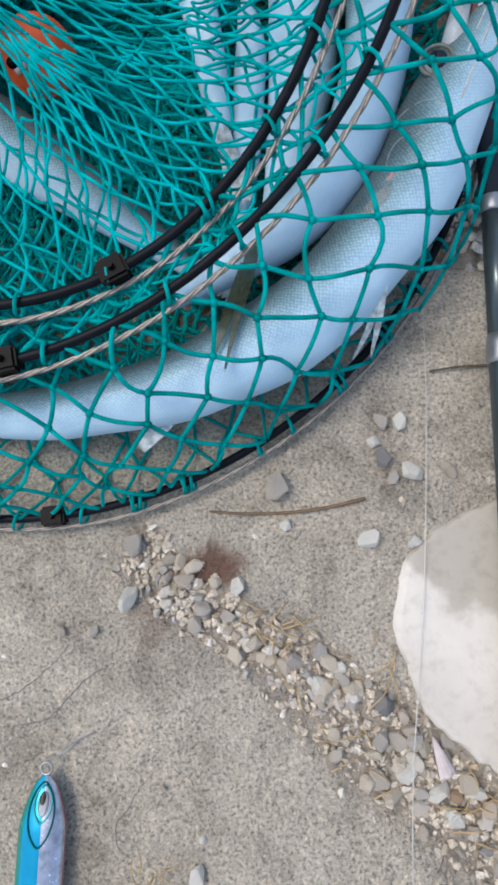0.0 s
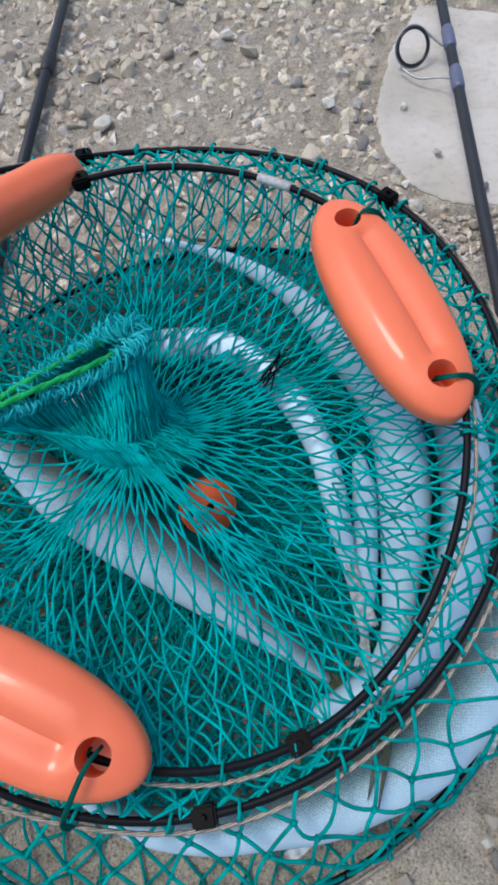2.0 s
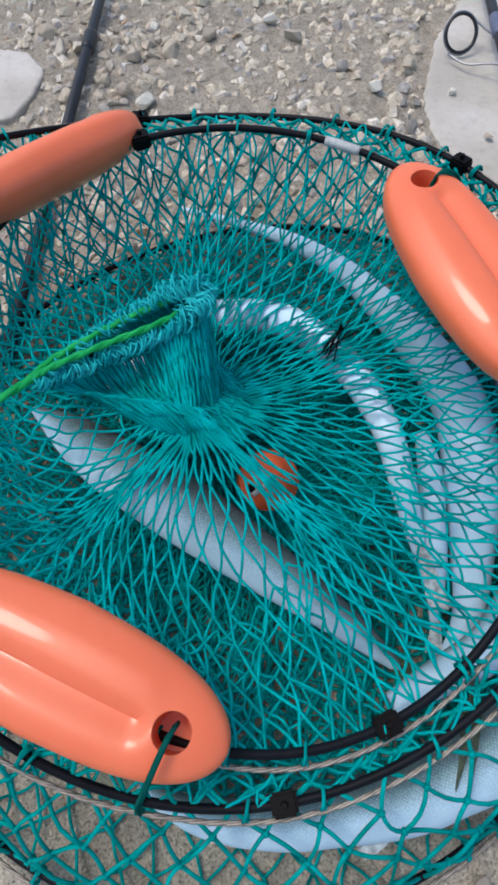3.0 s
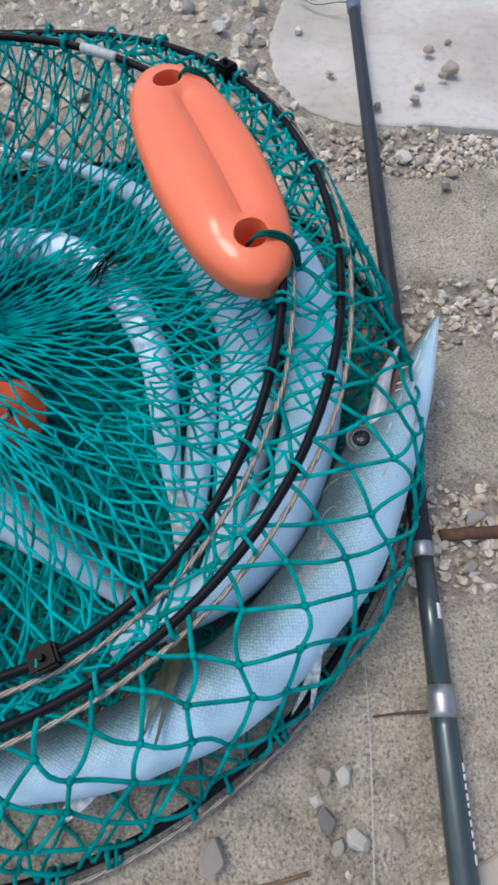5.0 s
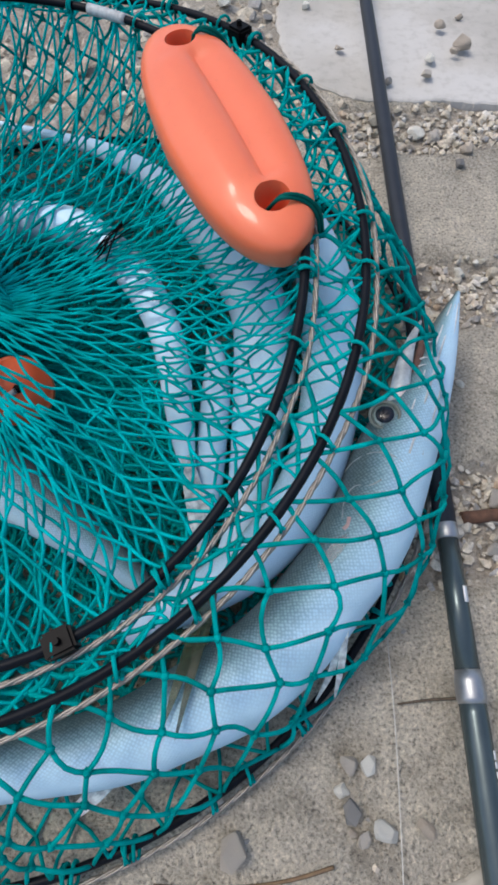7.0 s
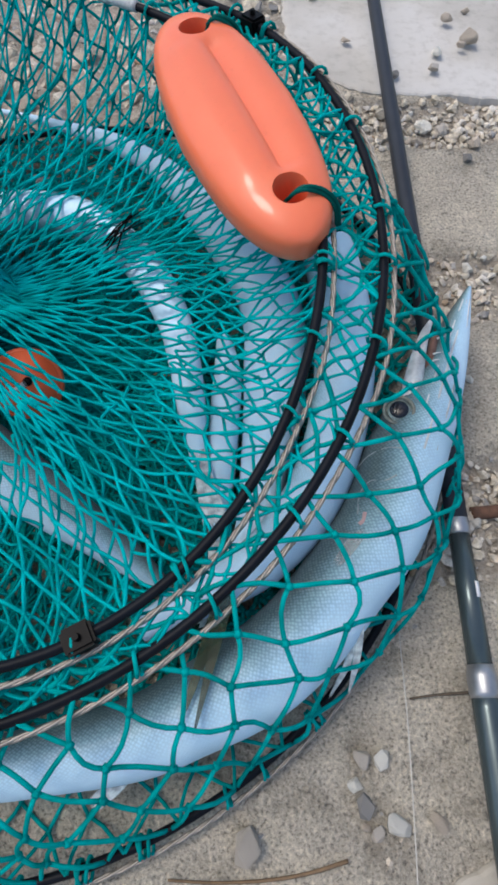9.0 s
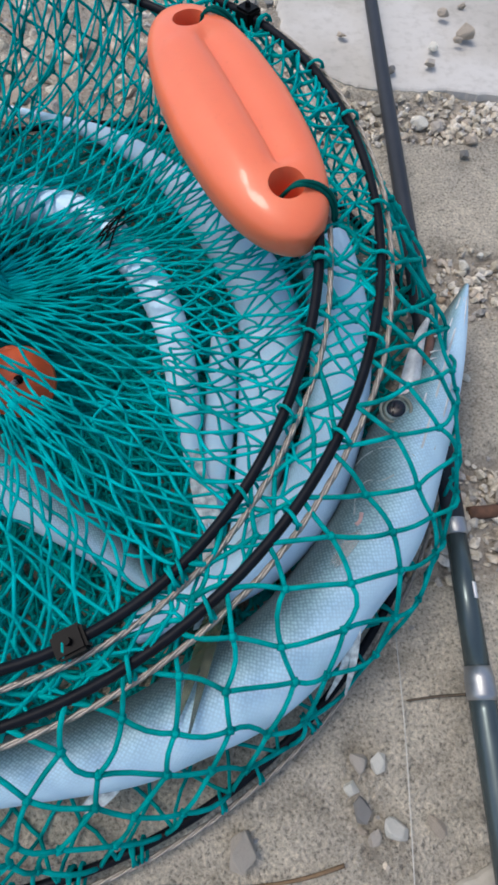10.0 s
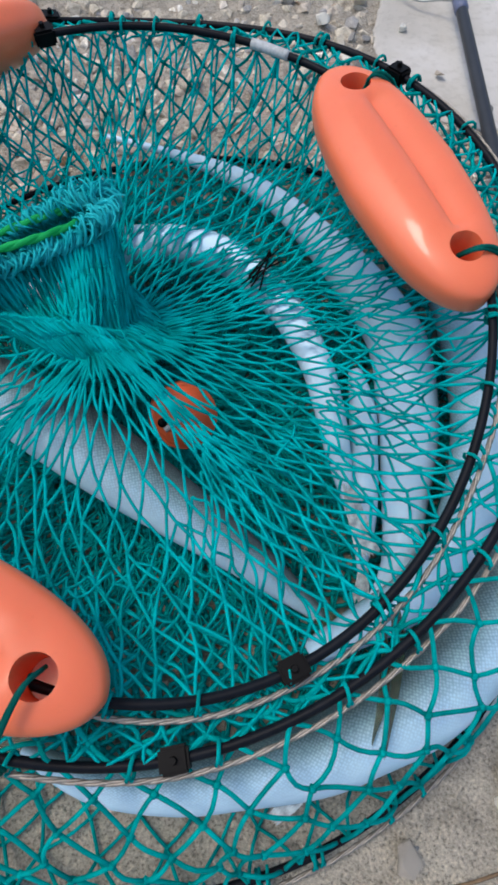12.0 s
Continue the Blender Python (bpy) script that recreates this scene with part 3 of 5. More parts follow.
count = 0
while count < 110:
    along, off = rng.uniform(0.0, 0.29), rng.gauss(0, 0.016)
    x, y = 0.02 + along * 0.74 + off * 0.67, 0.075 - along * 0.67 + off * 0.74
    if joint_south(x, y) > 0.4 and not on_patch(x, y):
        pebble(x, y, rng.choice((0.006, 0.007, 0.008, 0.010, 0.012, 0.014)), label="small angular pebble in a gravel joint", group="gravel in the joint")
        count += 1
count = 0
while count < 60:
    x, y = rng.uniform(0.22, 0.42), rng.choice((0.453, 0.27, 0.27, 0.63)) + rng.gauss(0, 0.022)
    if strips_east(x, y) > 0.4 and not on_patch(x, y):
        pebble(x, y, rng.choice((0.007, 0.009, 0.011, 0.014)), label="small angular pebble in a gravel strip", group="gravel in the strips")
        count += 1
count = 0
while count < 70:
    x, y = rng.uniform(-0.36, 0.26), rng.uniform(0.58, 1.15)
    if rough_north(x, y) > 0.6 and not on_patch(x, y):
        pebble(x, y, rng.choice((0.013, 0.016, 0.020, 0.026)), label="angular stone set in rough gravelly concrete", group="stones in rough concrete", rise=0.2)
        count += 1


def build_gravel():
    """Grit too small and too many to count, as one mesh."""
    r2 = random.Random(11)
    shapes = [rock_shape(r2, 11) for _ in range(8)]
    verts, faces = [], []

    def put(x, y, size, sink=0.15):
        vs, fs = shapes[r2.randrange(8)]
        a = r2.uniform(0, 6.28)
        ca, sa = math.cos(a) * size / 2, math.sin(a) * size / 2
        z = ground_height(x, y) + size * sink
        base = len(verts)
        for v in vs:
            verts.append((x + v.x * ca - v.y * sa, y + v.x * sa + v.y * ca, z + v.z * size / 2))
        faces.extend(tuple(base + i for i in f) for f in fs)

    n = 0
    while n < 2300:
        along, off = r2.uniform(-0.01, 0.34), r2.gauss(0, 0.014)
        x, y = 0.02 + along * 0.74 + off * 0.67, 0.075 - along * 0.67 + off * 0.74
        if joint_south(x, y) > 0.3 * r2.random() and joint_south(x, y) > 0.05 and not on_patch(x, y):
            put(x, y, r2.choice((0.0015, 0.002, 0.003, 0.004, 0.0055, 0.007)), 0.2)
            n += 1
    n = 0
    while n < 400:
        x, y = r2.uniform(-0.15, -0.09), r2.uniform(-0.25, 0.08)
        if joint_west(x, y) > 0.2:
            put(x, y, r2.choice((0.002, 0.003, 0.005, 0.007)), 0.2)
            n += 1
    n = 0
    while n < 4200:
        x, y = r2.uniform(0.2, 0.62), r2.choice((0.453, 0.27, 0.635)) + r2.gauss(0, 0.024)
        if strips_east(x, y) > 0.15 and not on_patch(x, y):
            put(x, y, r2.choice((0.003, 0.004, 0.006, 0.008, 0.011)), 0.2)
            n += 1
    n = 0
    while n < 9000:
        x, y = r2.uniform(-0.5, 0.62), r2.uniform(0.5, 1.45)
        if rough_north(x, y) > r2.random() and not on_patch(x, y):
            put(x, y, r2.choice((0.003, 0.004, 0.006, 0.009, 0.012, 0.015, 0.019, 0.024)), -0.08)
            n += 1
    n = 0
    while n < 700:
        x, y = r2.uniform(-0.3, 0.6), r2.uniform(-0.3, 0.6)
        put(x, y, r2.choice((0.0012, 0.0016, 0.002, 0.003)), 0.2)
        n += 1
    n = 0
    while n < 260:
        x, y = r2.uniform(-0.3, 0.45), r2.uniform(-0.3, 0.45)
        if not on_patch(x, y):
            put(x, y, r2.choice((0.004, 0.005, 0.006, 0.008)), -0.12)
            n += 1
    ob = mesh_object("gravel", verts, faces, MAT["gravel"], smooth=False)
    return tagged(ob, "loose angular grey and buff gravel and grit", "gravel", kind="stuff")


build_gravel()


# ---- keep net: hoops ----
def hoop_curve(c, radius, height):
    """radius and height: constant, then cosine and sine terms by harmonic."""
    def at(a):
        rr, z = radius[0], height[0]
        for k, (rc, rs) in radius[1].items():
            rr += rc * math.cos(k * a) + rs * math.sin(k * a)
        for k, (zc, zs) in height[1].items():
            z += zc * math.cos(k * a) + zs * math.sin(k * a)
        return Vector((c[0] + rr * math.cos(a), c[1] + rr * math.sin(a), z))
    return at


hoop_a = hoop_curve((-0.0219, 0.4057), (0.197, {2: (-0.0097, -0.0057), 3: (0.0003, 0.005)}), (0.1276, {1: (0.0008, 0.015), 2: (0.0044, 0.0031), 3: (0.0023, -0.0032)}))
hoop_b = hoop_curve((-0.0273, 0.4136), (0.2331, {2: (-0.0104, -0.0001), 3: (0.0027, -0.0006)}), (0.1348, {1: (-0.0253, 0.0141), 2: (0.0309, -0.0023), 3: (-0.0093, 0.0032)}))
hoop_c = hoop_curve((-0.0155, 0.372), (0.2708, {2: (0.0036, 0.011), 3: (-0.0023, 0.001)}), (0.0115, {1: (-0.0005, -0.0022)}))

keep_net = new("keep_net")
tagged(keep_net, "teal knotted fishing keep net with black hoops lying on concrete", "fishing net")


def build_hoop(at, label, wire_side=1):
    n = 160
    t = Tubes()
    t.strand([at(2 * math.pi * i / n) for i in range(n)], 0.0025, 8, True)
    ob = t.make("hoop", MAT["hose"], keep_net, label)
    m = 420
    for s in range(3):
        w = Tubes()
        line = []
        for i in range(m):
            a = 2 * math.pi * i / m
            p = at(a)
            out = Vector((math.cos(a), math.sin(a), 0))
            q = p + out * (0.0066 + 0.0022 * wob(a * 3, 2.0)) * wire_side - Vector((0, 0, 0.0030 + 0.001 * wob(a * 4, 6.0)))
            w3 = a * 55 + s * 2.094
            q += (out * math.cos(w3) + Vector((0, 0, 1)) * math.sin(w3)) * 0.0007
            line.append(q)
        w.strand(line, 0.00085, 4, True)
        w.make("wire_strand", MAT["steel"], ob, "twisted grey steel wire")
    return ob


build_hoop(hoop_a, "black hose-covered upper hoop with steel wire")
build_hoop(hoop_b, "black hose-covered upper hoop with steel wire")
build_hoop(hoop_c, "black hose-covered lower hoop with steel wire")


def tape_at(at, a0, a1):
    t = Tubes()
    t.strand([at(a0 + (a1 - a0) * i / 10) for i in range(11)], 0.0034, 10)
    t.make("tape", MAT["sleeve"], keep_net, "white plastic sleeve on a hoop")


def clip_at(at, angle):
    a = radians(angle)
    p, q = at(a), at(a + 0.02)
    d = (q - p).normalized()
    bm = bmesh.new()
    bmesh.ops.create_cube(bm, size=1.0)
    for v in bm.verts:
        v.co = Vector((v.co.x * 0.0135, v.co.y * 0.0115, v.co.z * 0.0105))
    bmesh.ops.bevel(bm, geom=bm.edges[:], offset=0.0014, segments=2, affect="EDGES")
    stub = bmesh.ops.create_cone(bm, cap_ends=True, segments=8, radius1=0.002, radius2=0.0015, depth=0.004)
    bmesh.ops.translate(bm, verts=stub["verts"], vec=(0, 0, 0.006))
    m = d.to_track_quat("X", "Z").to_matrix().to_4x4()
    m.translation = p
    ob = part("clip", bm, MAT["clip"], keep_net, "black plastic hoop joint clip", smooth=False)
    ob.matrix_basis = m
    return ob


def angle_of(at, x, y):
    return min(range(0, 3600), key=lambda k: (at(radians(k / 10)).xy - Vector((x, y))).length) / 10


tape_at(hoop_a, radians(angle_of(hoop_a, 0.071, 0.5735)), radians(angle_of(hoop_a, 0.047, 0.584)))
clip_at(hoop_a, angle_of(hoop_a, 0.040, 0.203))
clip_at(hoop_a, angle_of(hoop_a, -0.088, 0.610))
clip_at(hoop_b, angle_of(hoop_b, -0.015, 0.170))
clip_at(hoop_b, angle_of(hoop_b, 0.148, 0.567))
clip_at(hoop_b, angle_of(hoop_b, -0.090, 0.650))
clip_at(hoop_c, angle_of(hoop_c, -0.026, 0.101))


# ---- keep net: netting ----
def netting(name, surface, cols, rows, r, mat, label, jitter=0.25, shear=None, close=(False, False), sides=5, segs=3, knot=1.75, power=1.0):
    """Diamond mesh over surface(angle, w). shear(angle): slant of the diamonds, in columns over the whole depth."""
    r3 = random.Random(sum(map(ord, name)))
    t = Tubes()
    node = {}

    def uv(i, j):
        w = (j / rows) ** power
        u = (i + 0.5 * (j % 2)) / cols
        return u, w

    for j in range(rows + 1):
        for i in range(cols):
            u, w = uv(i, j)
            free = 0 < j < rows
            ju = r3.uniform(-1, 1) * jitter / cols * (1 if free else 0.2)
            jw = r3.uniform(-1, 1) * jitter * 0.5 / rows if free else 0
            node[i, j] = (u + ju, w + jw)

    def place(u, w):
        a = 2 * math.pi * u
        if shear:
            a += shear(a) * w * 2 * math.pi / cols
        return surface(a, min(1, max(0, w)))

    for j in range(rows):
        for i in range(cols):
            for side in (0, 1):
                k = i + side if j % 2 else i + side - 1
                u0, w0 = node[i, j]
                u1, w1 = node[k % cols, j + 1]
                u1 += (k - k % cols) / cols
                slack = Vector((r3.gauss(0, 1), r3.gauss(0, 1), r3.gauss(0, 0.8))) * r * 0.9
                pts = []
                for s in range(segs + 1):
                    f = s / segs
                    p = place(u0 + (u1 - u0) * f, w0 + (w1 - w0) * f)
                    pts.append(p + slack * math.sin(math.pi * f))
                t.strand(pts, r, sides)
            u, w = node[i, j]
            if j and knot > 1:
                t.knot(place(u, w), r * knot)
    ob = t.make(name, mat, keep_net, label)
    return tagged(ob, kind="stuff")


def bell(x, c, w):
    d = (x - c + math.pi) % (2 * math.pi) - math.pi
    return math.exp(-(d / w) ** 2)


def side_wall(a, w):
    """From the outer upper hoop over the catch down to the lower hoop."""
    p = hoop_b(a).lerp(hoop_c(a), w)
    head = bell(a, radians(-28), 0.38)
    out = math.sin(math.pi * w) * (0.008 + 0.012 * head) + 0.012 * head * w
    p += Vector((math.cos(a), math.sin(a), 0)) * (out + 0.003 * wob(a * 6, w * 3))
    p.z += math.sin(math.pi * w) * (0.004 + 0.020 * bell(a, radians(-40), 0.6)) + 0.003 * wob(a * 7, w * 4, 3.0)
    return p


def side_shear(a):
    return 2.9 * bell(a, radians(-25), 0.62) - 0.5 * bell(a, radians(200), 0.8)


def upper_band(a, w):
    p = hoop_a(a).lerp(hoop_b(a), w)
    p.z -= math.sin(math.pi * w) * 0.004
    return p


def rim(a):
    """The gathered mouth: a flattened loop that leans over towards the west, wider at its eastern end."""
    c, s = math.cos(a), math.sin(a)
    d, q = Vector((0.88, 0.475, 0)), Vector((-0.475, 0.88, 0))
    return Vector((-0.098, 0.4405, 0.118)) + d * 0.060 * c + q * (0.0085 + 0.0065 * c) * s + Vector((0, 0, 0.003 * c + 0.003 * s))


# Where the netting is gathered, by bearing in degrees: first a fold or the throat's edge, then a point nearer the mouth.
GATHER = [
    (-190, (-0.140, 0.424, 0.086), (-0.130, 0.420, 0.101)),
    (-168, (-0.090, 0.392, 0.088), (-0.122, 0.411, 0.101)),
    (-140, (-0.068, 0.382, 0.088), (-0.100, 0.404, 0.105)),
    (-105, (-0.059, 0.378, 0.096), (-0.082, 0.398, 0.110)),
    (-76, (-0.050, 0.375, 0.107), (-0.066, 0.392, 0.114)),
    (-54, (-0.039, 0.372, 0.111), (-0.056, 0.390, 0.112)),
    (-34, (-0.020, 0.392, 0.082), (-0.044, 0.406, 0.084)),
    (0, (-0.014, 0.424, 0.050), (-0.036, 0.434, 0.058)),
    (45, (-0.026, 0.447, 0.050), (-0.040, 0.449, 0.074)),
    (90, (-0.056, 0.456, 0.060), (-0.060, 0.453, 0.085)),
    (130, (-0.104, 0.458, 0.076), (-0.100, 0.450, 0.092)),
]


def gather(a):
    """The two gathering points for a bearing, blended smoothly between the given ones."""
    deg = (math.degrees(a) + 190) % 360 - 190
    keys = GATHER + [(170, *GATHER[0][1:])]
    for (d0, p0, q0), (d1, p1, q1) in zip(keys, keys[1:]):
        if d0 <= deg <= d1:
            t = (deg - d0) / (d1 - d0)
            t = 0.5 * t + 0.5 * t * t * (3 - 2 * t)
            return Vector(p0).lerp(Vector(p1), t), Vector(q0).lerp(Vector(q1), t)
    return Vector(keys[0][1]), Vector(keys[0][2])


FOLD = 0.66     # share of the depth that lies outside the fold


def funnel(a, w):
    """From the inner hoop down over the catch to the fold and the throat, then up to the gathered mouth."""
    f = min(1.0, w / FOLD)
    b = a + f * (1 - 0.5 * f) * (0.075 * math.sin(5 * a + 1.3) + 0.05 * math.sin(9 * a + 0.4))
    A, (G, Q), R = hoop_a(b), gather(b), rim(b)
    if w < FOLD:
        p = A.lerp(G, f)
        taut = bell(a, radians(-66), 0.55)
        sag = 0.033 * (1 - taut) + 0.013 * taut
        p.z -= sag * math.sin(math.pi * f ** 0.72)
        p.z += 0.005 * wob(a * 2.5, f * 4, 7.0) * math.sin(math.pi * f)
        swirl = 0.022 * math.sin(math.pi * f) * wob(a * 1.3, 5.0, f) - 0.010 * math.sin(math.pi * f) * bell(a, radians(-110), 0.6)
        p += Vector((-math.sin(a), math.cos(a), 0)) * swirl
        return p
    f = (w - FOLD) / (1 - FOLD)
    south = bell(a, radians(-105), 0.9)
    if f < 0.45:
        g = f / 0.45
        p = G.lerp(Q, g)
        p.z += 0.004 * south * math.sin(math.pi * g)
        return p
    g = (f - 0.45) / 0.55
    p = Q.lerp(R, g)
    p.z -= (0.022 * south - 0.002) * math.sin(math.pi * g)
    return p


def inner_sleeve(a, w):
    """A slack inner layer that hangs from the outer upper hoop and lies over the catch."""
    p = hoop_b(a).lerp(hoop_a(a), min(1, w * 4))
    if w > 0.25:
        f = (w - 0.25) / 0.75
        p = funnel(a + 0.15 * f, (0.20 + 0.34 * bell(a, radians(55), 1.1) + 0.22 * bell(a, radians(-66), 0.40)) * f)
    p.z -= 0.009 * math.sin(math.pi * min(1, w * 1.15)) - 0.004 * wob(a * 5, w * 6, 11.0)
    return p


def neck(a, w):
    """Gathered twine of the neck, close under the rim."""
    p = funnel(a + 0.02, FOLD * 0.95 + (1 - FOLD * 0.95) * w)
    p.z -= 0.0015
    return p


def neck_inside(a, w):
    """Twine that turns in at the rim and closes the drawn mouth."""
    p = rim(a)
    q = Vector((-0.098, 0.4405, 0.104)) + Vector((0.88, 0.475, 0)) * 0.045 * math.cos(a) + Vector((0.004 * math.sin(a * 3), 0.004 * math.cos(a * 2), 0))
    return p.lerp(q, w) + Vector((0, 0, -0.004 * math.sin(math.pi * w)))


def base_sheet(a, w):
    p = hoop_c(a).lerp(Vector((-0.02, 0.38, 0.006)), w + (1 - w) * 0.17 * smooth01(-math.sin(a), -0.3, 0.3))
    p.z = 0.005 + 0.004 * abs(wob(a * 3, w * 8))
    return p


def ground_skirt(a, w):
    """Netting that lies on the ground just inside the lower hoop."""
    p = hoop_c(a).lerp(Vector((-0.02, 0.38, 0.006)), 0.26 * w)
    p.z = hoop_c(a).z * (1 - smooth01(w, 0, 0.25)) + 0.003 + 0.003 * abs(wob(a * 5, w * 4, 2.0))
    return p


def folded_sheet(a, w):
    p = hoop_c(a + 0.4 * w).lerp(Vector((-0.05, 0.41, 0.010)), 0.24 + 0.76 * w)
    p.z = 0.011 + 0.007 * wob(a * 4, w * 9, 5.0)
    return p


netting("side_netting", side_wall, 58, 6, 0.00122, MAT["twine"], "knotted teal diamond netting between hoops", 0.16, side_shear, knot=2.0, segs=4)
netting("upper_netting", upper_band, 56, 3, 0.00125, MAT["twine"], "teal diamond netting between the two upper hoops", 0.3)
netting("funnel_netting", funnel, 80, 15, 0.00092, MAT["fine_twine"], "fine teal netting drawn inwards to the gathered mouth", 0.24, None, knot=1.6, sides=5, segs=5)
netting("neck_netting", neck, 260, 3, 0.00055, MAT["twine"], "dense gathered twine of the drawn neck", 0.35, None, knot=1.0, sides=4, segs=9)
netting("mouth_lining", neck_inside, 84, 5, 0.0008, MAT["twine"], "teal twine turned in at the drawn mouth", 0.4, None, knot=1.3, sides=4, segs=3)
netting("inner_netting", inner_sleeve, 88, 12, 0.00085, MAT["fine_twine"], "slack second layer of fine teal netting", 0.4, None, knot=1.6, sides=4, segs=3)
netting("base_netting", base_sheet, 130, 40, 0.0014, MAT["twine"], "bunched teal netting base lying on the ground", 0.5, sides=4, segs=2)
netting("ground_skirt", ground_skirt, 56, 4, 0.0011, MAT["twine"], "teal diamond netting lying on the ground inside the lower hoop", 0.3, knot=1.7)
netting("folded_netting", folded_sheet, 90, 22, 0.0007, MAT["twine"], "loose fold of teal netting under the catch", 0.8, sides=4, segs=2)


def hoop_ties(at, count, r):
    r4 = random.Random(count)
    for i in range(count):
        a = 2 * math.pi * (i + r4.uniform(-0.25, 0.25)) / count
        p = at(a)
        d = (at(a + 0.01) - p).normalized()
        x = Vector((math.cos(a), math.sin(a), 0))
        t = Tubes()
        turns = r4.choice((1, 1, 1, 1, 2, 3))
        line = []
        for w in np.linspace(0, 2 * math.pi * turns, 10 * turns + 1):
            line.append(p + (x * math.cos(w) + Vector((0, 0, 1)) * math.sin(w)) * (0.0040 + r) + d * (0.0022 * w / 6.28 + 0.002 * math.sin(w * 0.5)) + x * 0.001)
        t.strand(line, r, 5)
        t.make("lashing", MAT["twine"], keep_net)


hoop_ties(hoop_a, 30, 0.0009)
hoop_ties(hoop_b, 31, 0.0010)
hoop_ties(hoop_c, 48, 0.0010)


def build_mouth():
    """The frilled rim of small gathered loops and the drawstring inside it."""
    t = Tubes()
    r5 = random.Random(3)
    n = 560
    for i in range(n):
        a = 2 * math.pi * i / n + r5.uniform(-0.01, 0.01)
        p = rim(a)
        d = (rim(a + 0.02) - p).normalized()
        side = d.cross(Vector((0, 0, 1))).normalized()
        size = r5.uniform(0.0035, 0.0082) * (1.45 if math.cos(a) > 0.6 else 1)
        turn = r5.uniform(-0.55, 0.55)
        face = side * math.cos(turn) + d * math.sin(turn)
        lift = Vector((0, 0, 1)) * r5.uniform(0.6, 1.0) + side * r5.uniform(-0.5, 0.5)
        t.strand([p + face * math.cos(w) * size * 0.75 + lift * (math.sin(w) * size + size * 0.35) + d * 0.003 * math.sin(w + turn) for w in np.linspace(0, 2 * math.pi, 9)[:-1]], 0.00072, 4, True)
    tagged(t.make("mouth_frill", MAT["frill"], keep_net, "frilled gathered rim of teal twine loops"), kind="stuff")
    for s in (-1, 1):
        line = spline([(-0.046, 0.469 + 0.004 * s, 0.122), (-0.075, 0.453 + 0.0075 * s, 0.125), (-0.105, 0.4375 + 0.006 * s, 0.127), (-0.140, 0.4195 + 0.003 * s, 0.126),
                       (-0.158, 0.409 + 0.001 * s, 0.121), (-0.19, 0.388 + 0.001 * s, 0.118), (-0.235, 0.358 + 0.004 * s, 0.104), (-0.285, 0.33 + 0.004 * s, 0.085)], 48)
        c = Tubes()
        for k in range(2):
            pts = []
            for i, p in enumerate(line):
                w = i * 1.15 + k * math.pi
                pts.append(Vector(p) + Vector((0.2 * math.cos(w), 0.9 * math.cos(w), math.sin(w))) * 0.0011)
            c.strand(pts, 0.0017, 6)
        c.make("drawstring", MAT["rope"], keep_net, "bright green twisted drawstring cord")


build_mouth()


def build_tangle():
    r8 = random.Random(4)
    for k in range(7):
        o = Vector((0.049 + r8.gauss(0, 0.004), 0.467 + r8.gauss(0, 0.003), 0.066))
        d = Vector((0.55, 0.75, 0)) * r8.uniform(0.010, 0.020)
        q = Vector((-0.7, 0.5, 0)) * r8.gauss(0, 0.006)
        t = Tubes()
        t.strand([Vector(p) for p in spline([o - d + q, o + Vector((0, 0, 0.002)), o + d - q], 7)], 0.0006, 4)
        t.make("black_tie", MAT["black_twine"], keep_net, "knotted black thread mending the netting")


build_tangle()


# ---- floats ----
def build_float(name="float", length=0.188, width=0.068, height=0.038):
    """A boat-shaped plastic float with a groove along its top and a hole near each end."""
    bm = bmesh.new()
    nu, nv = 80, 64
    rings = []
    for i in range(nu + 1):
        u = -math.cos(math.pi * i / nu)
        fat = max((1 - abs(u) ** 3.5) ** 0.5 if abs(u) < 1 else 0, 0.03)
        row = []
        for k in range(nv):
            w = 2 * math.pi * k / nv
            c, s = math.cos(w), math.sin(w)
            t = math.copysign(abs(c) ** 0.85, c)
            y = t * width / 2 * fat * (1 - 0.14 * abs(u))
            z = math.copysign(abs(s) ** (0.62 if s > 0 else 0.9), s) * height / 2 * (0.24 + 0.76 * fat)
            if s > 0:
                along = 1 - smooth01(abs(u), 0.50, 0.64)
                valley = math.exp(-(max(0.0, t - 0.10) / 0.42) ** 2) if t > 0.10 else math.exp(-((t - 0.10) / 0.07) ** 2)
                z -= 0.0055 * valley * along
                z += 0.0012 * math.exp(-((t + 0.42) / 0.22) ** 2) * along
                z = min(z, height / 2 * (0.24 + 0.76 * fat) * (0.97 - 0.05 * t * t) + 0.001)
            row.append(bm.verts.new((u * length / 2, y, z)))
        rings.append(row)
    for a, b in zip(rings, rings[1:]):
        for k in range(nv):
            q = (k + 1) % nv
            bm.faces.new((a[k], a[q], b[q], b[k]))
    bm.faces.new(list(reversed(rings[0])))
    bm.faces.new(rings[-1])
    me = bpy.data.meshes.new(name)
    bmesh.ops.recalc_face_normals(bm, faces=bm.faces[:])
    bm.to_mesh(me)
    bm.free()
    return me


